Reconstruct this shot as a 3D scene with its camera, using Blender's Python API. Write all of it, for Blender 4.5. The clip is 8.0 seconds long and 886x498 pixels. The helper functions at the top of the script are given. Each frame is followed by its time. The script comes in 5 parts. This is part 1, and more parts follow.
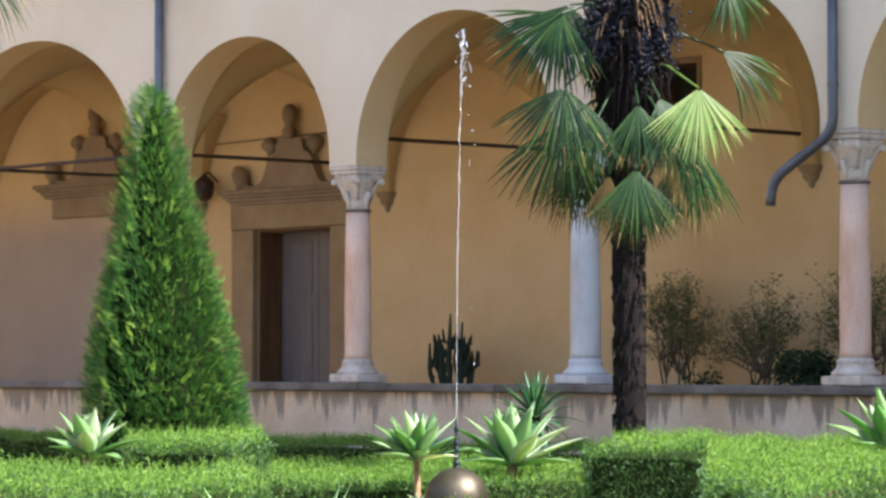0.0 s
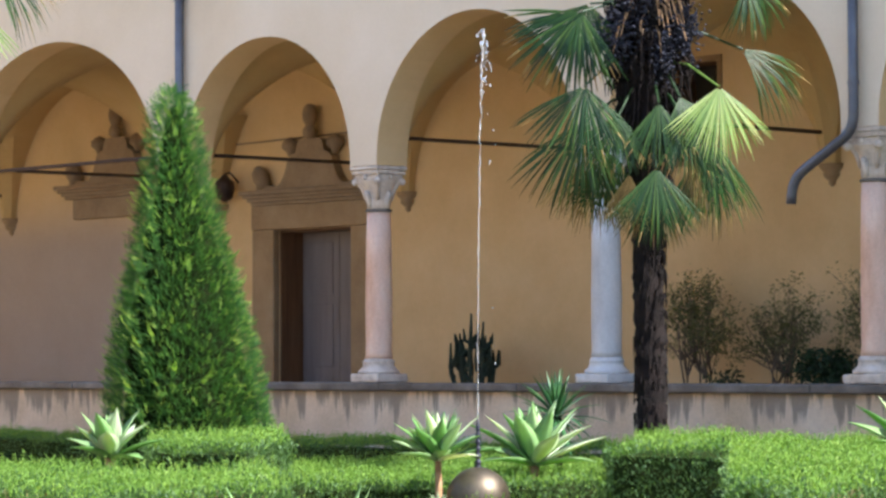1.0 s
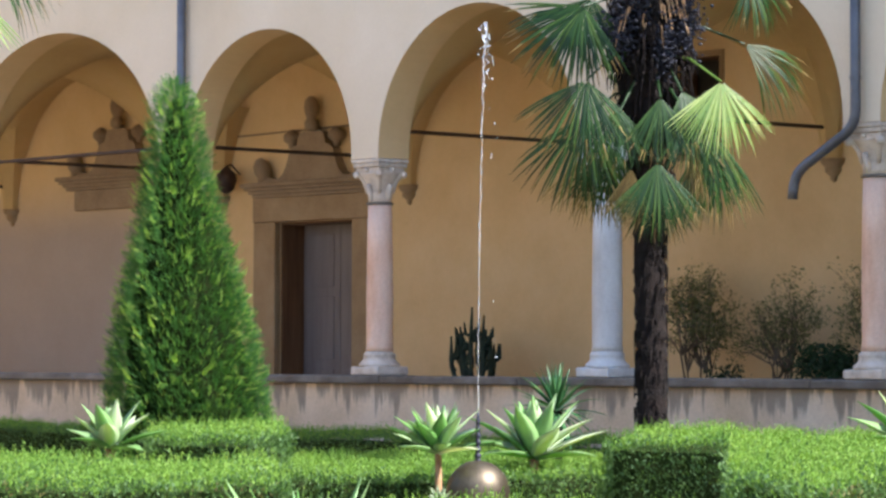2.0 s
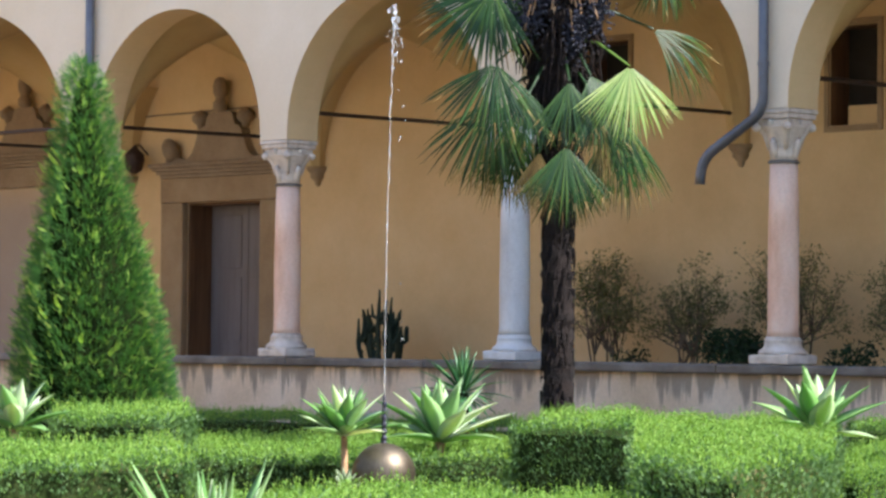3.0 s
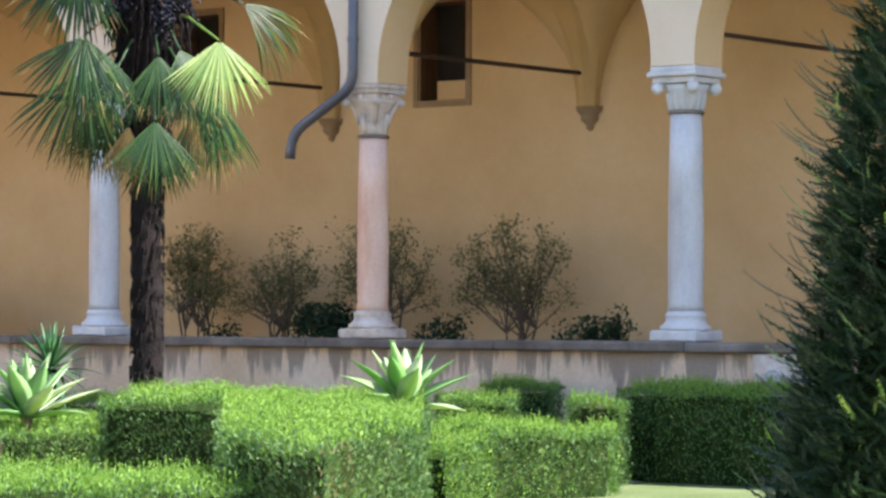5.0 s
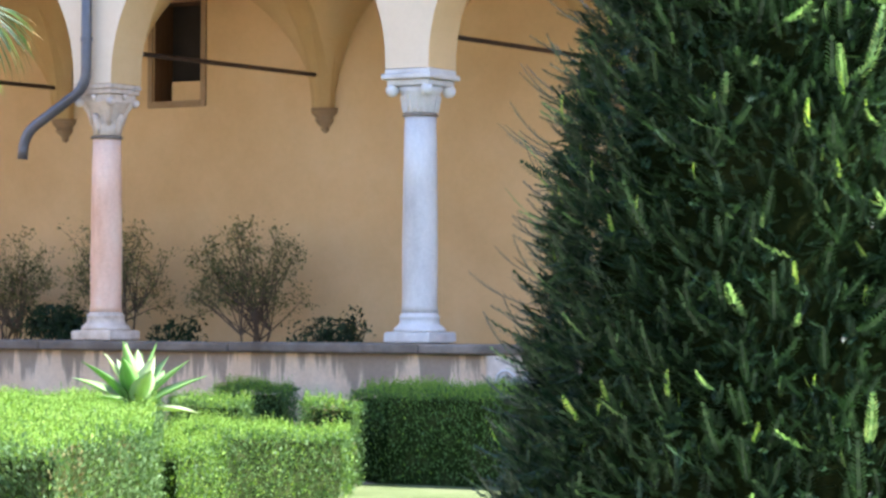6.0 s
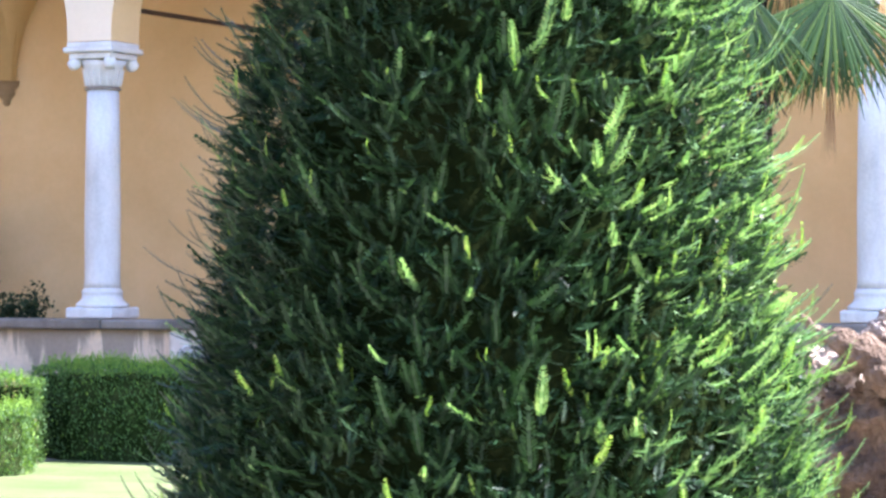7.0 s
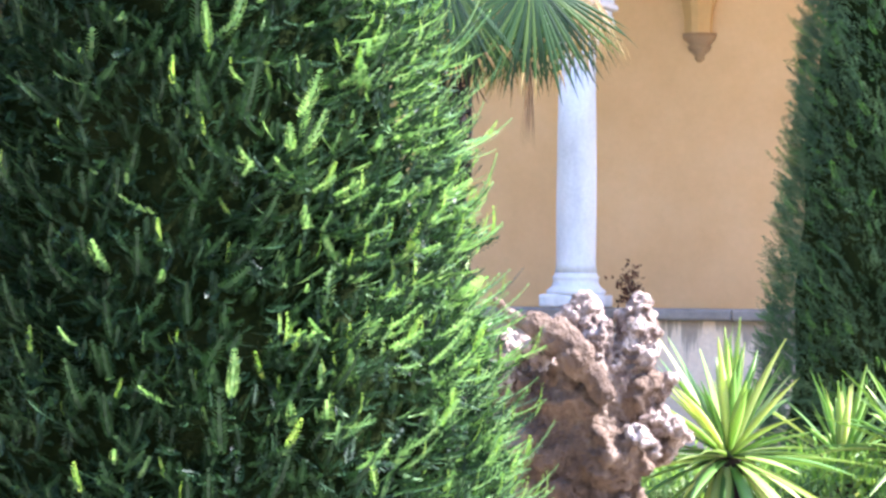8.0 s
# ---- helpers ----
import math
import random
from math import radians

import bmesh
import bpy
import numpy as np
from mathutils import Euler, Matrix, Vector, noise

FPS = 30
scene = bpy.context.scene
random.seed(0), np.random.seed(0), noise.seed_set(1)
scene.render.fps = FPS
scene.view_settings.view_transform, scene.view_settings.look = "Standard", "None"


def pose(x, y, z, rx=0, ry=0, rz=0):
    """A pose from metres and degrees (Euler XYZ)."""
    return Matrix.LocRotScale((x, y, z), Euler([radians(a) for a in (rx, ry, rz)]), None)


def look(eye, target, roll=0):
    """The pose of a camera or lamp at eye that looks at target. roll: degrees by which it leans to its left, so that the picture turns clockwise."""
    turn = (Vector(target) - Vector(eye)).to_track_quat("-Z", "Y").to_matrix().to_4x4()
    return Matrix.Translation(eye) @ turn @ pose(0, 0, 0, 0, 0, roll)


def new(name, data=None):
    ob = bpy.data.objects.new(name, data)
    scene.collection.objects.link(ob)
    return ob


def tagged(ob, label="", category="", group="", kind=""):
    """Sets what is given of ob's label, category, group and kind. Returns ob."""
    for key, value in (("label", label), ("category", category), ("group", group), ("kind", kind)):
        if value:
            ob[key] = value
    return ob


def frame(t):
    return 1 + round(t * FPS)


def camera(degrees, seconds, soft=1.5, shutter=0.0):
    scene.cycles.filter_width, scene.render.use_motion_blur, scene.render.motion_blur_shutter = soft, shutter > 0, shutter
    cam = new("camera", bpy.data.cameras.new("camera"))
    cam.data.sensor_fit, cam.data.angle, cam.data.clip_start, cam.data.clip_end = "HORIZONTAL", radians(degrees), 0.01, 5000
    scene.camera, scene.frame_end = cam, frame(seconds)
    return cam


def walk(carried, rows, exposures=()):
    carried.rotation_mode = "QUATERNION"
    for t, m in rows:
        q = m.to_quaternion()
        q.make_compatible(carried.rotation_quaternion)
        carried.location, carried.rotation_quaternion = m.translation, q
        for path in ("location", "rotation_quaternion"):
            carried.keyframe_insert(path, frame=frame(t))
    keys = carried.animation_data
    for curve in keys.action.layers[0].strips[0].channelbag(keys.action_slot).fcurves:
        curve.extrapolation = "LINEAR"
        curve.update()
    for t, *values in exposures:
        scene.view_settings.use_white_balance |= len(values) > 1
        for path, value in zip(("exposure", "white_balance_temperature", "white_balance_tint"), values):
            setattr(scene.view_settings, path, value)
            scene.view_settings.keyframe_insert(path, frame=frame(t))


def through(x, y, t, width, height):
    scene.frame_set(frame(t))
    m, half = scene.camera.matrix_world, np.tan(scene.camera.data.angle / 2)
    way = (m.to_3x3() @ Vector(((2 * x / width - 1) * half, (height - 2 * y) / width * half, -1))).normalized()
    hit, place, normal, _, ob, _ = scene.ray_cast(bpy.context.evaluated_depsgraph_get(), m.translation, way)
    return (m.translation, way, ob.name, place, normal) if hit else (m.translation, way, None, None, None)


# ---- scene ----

EYE = 1.2
ROWS = [  # seconds, x, y, yaw, pitch, roll
    (0.0, -0.1583, 0.1501, 46.528, 2.276, -0.016),
    (0.5, -0.1587, 0.1497, 46.663, 2.225, -0.251),
    (1.0, -0.1594, 0.1490, 46.933, 2.267, -0.191),
    (2.3, -0.1590, 0.1494, 46.782, 2.065, 0.300),
    (2.5, -0.1582, 0.1503, 46.470, 1.979, 0.350),
    (3.0, -0.1547, 0.1539, 45.152, 1.799, 0.528),
    (3.5, -0.1507, 0.1578, 43.681, 1.624, 0.621),
    (4.0, -0.1461, 0.1620, 42.043, 1.372, 0.607),
    (4.5, -0.1394, 0.1678, 39.706, 1.256, 0.241),
    (4.7, -0.1362, 0.1704, 38.628, 1.278, 0.240),
    (5.8, -0.1195, 0.1825, 33.219, 1.457, 0.240),
    (6.0, -0.1155, 0.1851, 31.974, 1.407, 0.239),
    (6.5, -0.1048, 0.1914, 28.708, 1.201, 0.266),
    (7.0, -0.0950, 0.1964, 25.805, 0.928, 0.108),
    (7.5, -0.0851, 0.2009, 22.968, 0.695, 0.330),
    (8.0, -0.0746, 0.2050, 19.988, 0.613, 0.414),
]
cam = camera(17.327, 8.0, soft=2.8)
walk(cam, [(t, pose(x, y, EYE) @ pose(0, 0, 0, 0, 0, yaw) @ pose(0, 0, 0, 90 + pitch, 0, 0) @ pose(0, 0, 0, 0, 0, roll)) for t, x, y, yaw, pitch, roll in ROWS],
     exposures=[(0.0, 1.5, 5900, 12), (3.0, 1.53, 5900, 12), (4.5, 1.68, 5950, 13), (6.0, 2.23, 5800, 16.5), (6.5, 2.48, 5720, 20), (8.0, 2.54, 5520, 23)])

# ---- world and sun ----
SUN = Vector((0.61, 0.20, 0.77)).normalized()
world = bpy.data.worlds.new("sky")
scene.world = world
world.use_nodes = True
wn = world.node_tree.nodes
sky = wn.new("ShaderNodeTexSky")
sky.sky_type = "NISHITA"
sky.sun_disc = False
sky.sun_elevation = math.asin(SUN.z)
sky.sun_rotation = math.atan2(SUN.x, SUN.y)
wn["Background"].inputs["Strength"].default_value = 0.128
world.node_tree.links.new(sky.outputs[0], wn["Background"].inputs["Color"])
sun_data = bpy.data.lights.new("sun", "SUN")
sun_data.energy, sun_data.angle, sun_data.color = 5.0, radians(0.5), (1.0, 0.94, 0.84)
sun_lamp = new("sun", sun_data)
sun_lamp.matrix_world = look(SUN * 40, (0, 0, 0))


# ---- materials ----
def material(name, rough=0.8, metal=0.0, spec=0.4):
    m = bpy.data.materials.new(name)
    m.use_nodes = True
    b = m.node_tree.nodes["Principled BSDF"]
    b.inputs["Roughness"].default_value = rough
    b.inputs["Metallic"].default_value = metal
    b.inputs["Specular IOR Level"].default_value = spec
    return m, m.node_tree.nodes, m.node_tree.links, b


def noise_node(n, l, scale, detail=6.0, stretch=None, rough=0.6):
    tc = n.new("ShaderNodeTexCoord")
    tex = n.new("ShaderNodeTexNoise")
    tex.inputs["Scale"].default_value = scale
    tex.inputs["Detail"].default_value = detail
    tex.inputs["Roughness"].default_value = rough
    if stretch:
        mp = n.new("ShaderNodeMapping")
        mp.inputs["Scale"].default_value = stretch
        l.new(tc.outputs["Object"], mp.inputs["Vector"])
        l.new(mp.outputs[0], tex.inputs["Vector"])
    else:
        l.new(tc.outputs["Object"], tex.inputs["Vector"])
    return tex.outputs["Fac"]


def ramp_node(n, l, fac, stops):
    r = n.new("ShaderNodeValToRGB")
    e = r.color_ramp.elements
    while len(e) < len(stops):
        e.new(0.5)
    for el, (p, c) in zip(e, stops):
        el.position, el.color = p, (*c, 1)
    l.new(fac, r.inputs[0])
    return r.outputs[0]


def mix_node(n, l, fac, a, b, mode="MIX"):
    m = n.new("ShaderNodeMix")
    m.data_type, m.blend_type = "RGBA", mode
    for sock, v in ((m.inputs[0], fac), (m.inputs[6], a), (m.inputs[7], b)):
        if isinstance(v, (int, float)):
            sock.default_value = v
        elif isinstance(v, tuple):
            sock.default_value = (*v, 1)
        else:
            l.new(v, sock)
    return m.outputs[2]


def bump_node(n, l, b, fac, strength, dist=0.01):
    bp = n.new("ShaderNodeBump")
    bp.inputs["Strength"].default_value = strength
    bp.inputs["Distance"].default_value = dist
    l.new(fac, bp.inputs["Height"])
    l.new(bp.outputs[0], b.inputs["Normal"])


def rough_surface(name, dark, mid, light, scale=1.2, fine=35.0, rough=0.9, bump=0.35, dist=0.006, stretch=None, spec=0.3, metal=0.0, grit=0.10):
    """A mineral or metal surface: broad patches, fine grain and relief."""
    m, n, l, b = material(name, rough, metal, spec)
    big = noise_node(n, l, scale, 5, stretch)
    small = noise_node(n, l, fine, 4)
    col = ramp_node(n, l, big, [(0.3, dark), (0.5, mid), (0.72, light)])
    grain = ramp_node(n, l, small, [(0.3, (1 - grit,) * 3), (0.7, (1 + grit * 0.5,) * 3)])
    l.new(mix_node(n, l, 1.0, col, grain, "MULTIPLY"), b.inputs["Base Color"])
    bump_node(n, l, b, small, bump, dist)
    return m


def leaf_material(name, dark, mid, light, rough=0.45, through=0.35, spec=0.5, own=False):
    """Leaves: every leaf its own shade of green, with light passing through; own: each leaf is an object."""
    m, n, l, b = material(name, rough, 0.0, spec)
    if own:
        pick = n.new("ShaderNodeObjectInfo").outputs["Random"]
    else:
        pick = n.new("ShaderNodeNewGeometry").outputs["Random Per Island"]
    col = ramp_node(n, l, pick, [(0.0, dark), (0.55, mid), (1.0, light)])
    patch = noise_node(n, l, 2.2, 3)
    tone = ramp_node(n, l, patch, [(0.3, (0.72, 0.78, 0.7)), (0.7, (1.2, 1.12, 1.0))])
    col = mix_node(n, l, 1.0, col, tone, "MULTIPLY")
    l.new(col, b.inputs["Base Color"])
    tr = n.new("ShaderNodeBsdfTranslucent")
    l.new(mix_node(n, l, 1.0, col, (1.25, 1.3, 0.6), "MULTIPLY"), tr.inputs["Color"])
    ms = n.new("ShaderNodeMixShader")
    ms.inputs[0].default_value = through
    l.new(b.outputs[0], ms.inputs[1])
    l.new(tr.outputs[0], ms.inputs[2])
    l.new(ms.outputs[0], n["Material Output"].inputs["Surface"])
    return m


# same plaster as inside, paler because its extra sky light is in the colour
M_FACADE = rough_surface("facade_plaster", (0.59, 0.475, 0.34), (0.665, 0.55, 0.405), (0.72, 0.61, 0.475), 0.55, 28, 0.9, 0.18, 0.004, None, 0.25, 0.0, 0.035)
M_OCHRE = rough_surface("ochre_plaster", (0.585, 0.405, 0.195), (0.665, 0.475, 0.245), (0.71, 0.53, 0.30), 0.6, 24, 0.9, 0.18, 0.004, None, 0.25, 0.0, 0.035)
M_VAULT = rough_surface("vault_plaster", (0.49, 0.335, 0.135), (0.555, 0.39, 0.17), (0.60, 0.44, 0.22), 0.8, 24, 0.9, 0.18, 0.004, None, 0.25, 0.0, 0.035)
M_PINK = rough_surface("pink_marble", (0.62, 0.37, 0.25), (0.78, 0.53, 0.39), (0.84, 0.66, 0.53), 3.5, 50, 0.65, 0.25, 0.004, (1, 1, 0.35))
M_WHITE = rough_surface("white_marble", (0.44, 0.43, 0.415), (0.60, 0.59, 0.57), (0.69, 0.68, 0.66), 3.0, 45, 0.6, 0.2, 0.004, (1, 1, 0.4))
M_OLD = rough_surface("weathered_stone", (0.42, 0.34, 0.27), (0.64, 0.54, 0.44), (0.76, 0.67, 0.58), 7.0, 60, 0.85, 0.5, 0.008)
M_COPING = rough_surface("coping_stone", (0.10, 0.082, 0.066), (0.175, 0.148, 0.122), (0.28, 0.245, 0.21), 2.5, 45, 0.9, 0.5, 0.008)
M_BROWN = rough_surface("brown_sandstone", (0.25, 0.165, 0.09), (0.32, 0.22, 0.12), (0.38, 0.275, 0.16), 2.0, 40, 0.85, 0.3)
M_DARKSTONE = rough_surface("grey_brown_stone", (0.17, 0.12, 0.072), (0.225, 0.16, 0.097), (0.28, 0.205, 0.13), 2.5, 40, 0.85, 0.3)
M_DOOR = rough_surface("grey_painted_door", (0.15, 0.125, 0.115), (0.18, 0.155, 0.145), (0.205, 0.18, 0.17), 1.5, 60, 0.6, 0.15, 0.003, (6, 6, 0.6))
M_JAMB = rough_surface("dark_brown_wood", (0.10, 0.05, 0.025), (0.15, 0.075, 0.035), (0.19, 0.10, 0.05), 3.0, 50, 0.6, 0.2, 0.003, (6, 6, 0.5))
M_IRON = rough_surface("dark_iron", (0.045, 0.03, 0.025), (0.07, 0.045, 0.035), (0.11, 0.07, 0.05), 12, 70, 0.6, 0.3, 0.003, None, 0.5, 0.6)
M_PIPE = rough_surface("grey_metal_pipe", (0.085, 0.085, 0.095), (0.12, 0.12, 0.135), (0.16, 0.16, 0.175), 4, 60, 0.45, 0.15, 0.002, None, 0.5, 0.5)
M_BRONZE = rough_surface("brushed_bronze", (0.085, 0.066, 0.045), (0.125, 0.10, 0.07), (0.17, 0.14, 0.10), 9, 90, 0.48, 0.12, 0.002, None, 0.5, 0.85)
M_DARK = rough_surface("dark_room", (0.02, 0.017, 0.015), (0.03, 0.025, 0.02), (0.04, 0.034, 0.028), 3, 30, 0.9)
M_SOIL = rough_surface("gravel", (0.26, 0.22, 0.16), (0.35, 0.30, 0.23), (0.43, 0.375, 0.29), 1.6, 30, 0.95, 0.8, 0.02)
# for the added sheet that dulls light bounced off the ground
M_BOUNCE = rough_surface("bounce_sheet_brown", (0.12, 0.09, 0.055), (0.19, 0.145, 0.09), (0.25, 0.195, 0.13), 1.8, 30, 0.95, 0.8, 0.02)
M_FLOOR = rough_surface("terracotta_floor", (0.46, 0.37, 0.29), (0.56, 0.46, 0.36), (0.63, 0.53, 0.42), 2.0, 30, 0.8)
M_LAWN = rough_surface("dry_lawn", (0.085, 0.12, 0.035), (0.13, 0.165, 0.06), (0.18, 0.20, 0.09), 1.4, 70, 0.95, 0.8, 0.02)
M_STUMP = rough_surface("weathered_stump_wood", (0.05, 0.032, 0.022), (0.175, 0.118, 0.078), (0.42, 0.335, 0.26), 9.0, 70, 0.85, 1.0, 0.03, (1, 1, 0.4))
# paler than the trunk: bleached wood plus sunlight put into the colour
M_PALEROOT = rough_surface("bleached_sunlit_root_wood", (0.12, 0.075, 0.055), (0.40, 0.31, 0.25), (0.74, 0.66, 0.60), 18, 80, 0.88, 1.0, 0.03)
M_BARK = rough_surface("palm_fibre", (0.006, 0.0038, 0.0031), (0.012, 0.007, 0.0055), (0.022, 0.013, 0.010), 7, 60, 0.95, 1.0, 0.02, (0.7, 0.7, 2.0))
M_TWIG = rough_surface("twig_bark", (0.07, 0.05, 0.032), (0.12, 0.09, 0.06), (0.18, 0.14, 0.095), 9, 60, 0.9, 0.4)
M_STEM = rough_surface("agave_stem", (0.24, 0.13, 0.06), (0.34, 0.20, 0.10), (0.42, 0.28, 0.16), 12, 60, 0.8, 0.5)
# near-black, so the gaps in the conifers hold painted shade
M_CORE = rough_surface("foliage_depth_shade", (0.005, 0.008, 0.003), (0.010, 0.016, 0.005), (0.020, 0.026, 0.009), 9, 50, 1.0, 0.5, 0.02, None, 0.0)

M_BOX = leaf_material("box_leaves", (0.058, 0.118, 0.038), (0.090, 0.170, 0.056), (0.132, 0.220, 0.088), 0.55, 0.33, 0.28)
M_BOXTIP = leaf_material("box_tips", (0.135, 0.255, 0.045), (0.19, 0.335, 0.062), (0.27, 0.40, 0.09), 0.6, 0.40, 0.2)
M_BOXDRY = leaf_material("dry_box_leaves", (0.11, 0.095, 0.035), (0.17, 0.155, 0.065), (0.22, 0.22, 0.10), 0.7, 0.2, 0.2)
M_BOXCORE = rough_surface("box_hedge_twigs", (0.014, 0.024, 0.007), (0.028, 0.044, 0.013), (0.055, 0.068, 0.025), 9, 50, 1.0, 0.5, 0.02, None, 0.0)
M_PEDIMENT = rough_surface("soft_brown_stone", (0.23, 0.16, 0.095), (0.295, 0.21, 0.127), (0.35, 0.26, 0.165), 2.5, 40, 0.85, 0.3)
M_YEW = leaf_material("yew_needles", (0.009, 0.028, 0.013), (0.018, 0.050, 0.022), (0.037, 0.085, 0.036), 0.48, 0.14, 0.32)
M_DARKCYP = leaf_material("blue_green_scale_leaves", (0.034, 0.078, 0.048), (0.065, 0.132, 0.076), (0.12, 0.21, 0.115), 0.5, 0.28, 0.35)
# paler yew needles, their sunlight put into the colour
M_YEWMID = leaf_material("sunlit_yew_needles", (0.10, 0.21, 0.085), (0.18, 0.34, 0.145), (0.33, 0.49, 0.25), 0.5, 0.36, 0.35)
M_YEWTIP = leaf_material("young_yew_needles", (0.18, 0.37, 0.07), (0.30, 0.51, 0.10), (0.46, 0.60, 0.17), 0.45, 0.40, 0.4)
M_CYP = leaf_material("conifer_sprays", (0.030, 0.095, 0.026), (0.058, 0.165, 0.040), (0.105, 0.25, 0.055), 0.5, 0.33, 0.35)
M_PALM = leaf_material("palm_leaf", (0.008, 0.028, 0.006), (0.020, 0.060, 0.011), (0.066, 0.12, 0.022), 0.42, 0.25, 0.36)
# palm leaf again, yellow-green because sunlight is put into its colour
M_PALMLIT = leaf_material("sunlit_palm_leaf", (0.12, 0.21, 0.04), (0.22, 0.32, 0.075), (0.40, 0.45, 0.17), 0.34, 0.36, 0.6)
M_PALMDRY = leaf_material("dry_palm_leaf", (0.16, 0.09, 0.03), (0.28, 0.18, 0.06), (0.42, 0.30, 0.12), 0.7, 0.25)
M_AGAVE = leaf_material("agave_leaf", (0.16, 0.34, 0.09), (0.34, 0.51, 0.25), (0.70, 0.76, 0.60), 0.42, 0.34, 0.4, True)
M_YUCCA = leaf_material("yucca_leaf", (0.13, 0.28, 0.07), (0.28, 0.44, 0.09), (0.58, 0.64, 0.26), 0.36, 0.34, 0.5, True)
M_YUCDARK = leaf_material("dark_yucca_leaf", (0.03, 0.10, 0.04), (0.06, 0.17, 0.06), (0.12, 0.25, 0.10), 0.4, 0.25, 0.5, True)
M_DEAD = leaf_material("withered_brown_leaf", (0.06, 0.03, 0.02), (0.12, 0.06, 0.04), (0.20, 0.11, 0.07), 0.8, 0.1, 0.2)
M_FRUIT = rough_surface("blue_black_palm_fruit", (0.012, 0.012, 0.02), (0.022, 0.022, 0.034), (0.05, 0.05, 0.07), 14, 60, 0.5, 0.3, 0.004)
M_SHRUB = leaf_material("olive_shrub_leaf", (0.075, 0.085, 0.032), (0.13, 0.14, 0.058), (0.21, 0.21, 0.10), 0.6, 0.28)
M_CACTUS = rough_surface("cactus_skin", (0.012, 0.02, 0.012), (0.022, 0.035, 0.02), (0.04, 0.055, 0.03), 6, 40, 0.7)
M_GREY = leaf_material("grey_green_leaf", (0.20, 0.28, 0.16), (0.32, 0.40, 0.26), (0.45, 0.52, 0.38), 0.6, 0.25)


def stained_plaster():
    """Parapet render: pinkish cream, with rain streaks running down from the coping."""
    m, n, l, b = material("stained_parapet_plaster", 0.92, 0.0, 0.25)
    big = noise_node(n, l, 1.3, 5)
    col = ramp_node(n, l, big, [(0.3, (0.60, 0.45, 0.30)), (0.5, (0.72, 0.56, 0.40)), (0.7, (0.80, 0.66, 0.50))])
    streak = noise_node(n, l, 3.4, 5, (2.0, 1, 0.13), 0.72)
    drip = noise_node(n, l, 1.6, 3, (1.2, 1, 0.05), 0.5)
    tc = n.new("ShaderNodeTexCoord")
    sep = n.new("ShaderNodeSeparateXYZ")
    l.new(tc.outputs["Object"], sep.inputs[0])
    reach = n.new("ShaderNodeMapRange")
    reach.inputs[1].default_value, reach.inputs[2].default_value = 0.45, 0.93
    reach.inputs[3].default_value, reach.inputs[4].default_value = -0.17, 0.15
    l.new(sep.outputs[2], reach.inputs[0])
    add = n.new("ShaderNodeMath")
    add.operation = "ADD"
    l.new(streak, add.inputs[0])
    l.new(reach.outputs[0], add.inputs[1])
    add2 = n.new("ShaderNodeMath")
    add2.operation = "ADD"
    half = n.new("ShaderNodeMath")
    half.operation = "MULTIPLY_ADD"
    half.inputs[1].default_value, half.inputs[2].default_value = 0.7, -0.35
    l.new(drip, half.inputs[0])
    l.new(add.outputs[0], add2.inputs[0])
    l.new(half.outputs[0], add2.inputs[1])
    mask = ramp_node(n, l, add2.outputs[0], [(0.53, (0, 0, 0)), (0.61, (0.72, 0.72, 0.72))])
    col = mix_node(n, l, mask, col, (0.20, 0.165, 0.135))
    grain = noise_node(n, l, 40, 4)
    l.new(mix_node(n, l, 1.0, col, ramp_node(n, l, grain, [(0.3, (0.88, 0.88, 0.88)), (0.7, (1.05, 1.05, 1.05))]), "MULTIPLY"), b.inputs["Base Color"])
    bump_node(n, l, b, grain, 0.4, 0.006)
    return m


def back_wall_plaster():
    """Ochre plaster that turns a darker grey-pink low on the wall in the corner bay, with soft darker blotches
    elsewhere.
    """
    m, n, l, b = material("greyed_ochre_plaster", 0.9, 0.0, 0.25)
    big, small, cloud = noise_node(n, l, 0.6, 5), noise_node(n, l, 24, 4), noise_node(n, l, 0.9, 6)
    col = ramp_node(n, l, big, [(0.3, (0.585, 0.405, 0.195)), (0.5, (0.665, 0.475, 0.245)), (0.72, (0.71, 0.53, 0.30))])
    tc = n.new("ShaderNodeTexCoord")
    sep = n.new("ShaderNodeSeparateXYZ")
    l.new(tc.outputs["Object"], sep.inputs[0])
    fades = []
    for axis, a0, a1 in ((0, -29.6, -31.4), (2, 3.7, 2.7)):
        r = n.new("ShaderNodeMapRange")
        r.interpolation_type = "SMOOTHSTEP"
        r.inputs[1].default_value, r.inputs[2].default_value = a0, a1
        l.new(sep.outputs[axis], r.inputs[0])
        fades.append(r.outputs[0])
    corner_tone = n.new("ShaderNodeMath")
    corner_tone.operation = "MULTIPLY"
    l.new(fades[0], corner_tone.inputs[0])
    l.new(fades[1], corner_tone.inputs[1])
    col = mix_node(n, l, corner_tone.outputs[0], col, (0.41, 0.335, 0.275))
    col = mix_node(n, l, 1.0, col, ramp_node(n, l, cloud, [(0.35, (0.93, 0.92, 0.90)), (0.6, (1.0, 1.0, 1.0))]), "MULTIPLY")
    l.new(mix_node(n, l, 1.0, col, ramp_node(n, l, small, [(0.3, (0.965,) * 3), (0.7, (1.0175,) * 3)]), "MULTIPLY"), b.inputs["Base Color"])
    bump_node(n, l, b, small, 0.18, 0.004)
    return m


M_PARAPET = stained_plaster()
M_BACKWALL = back_wall_plaster()


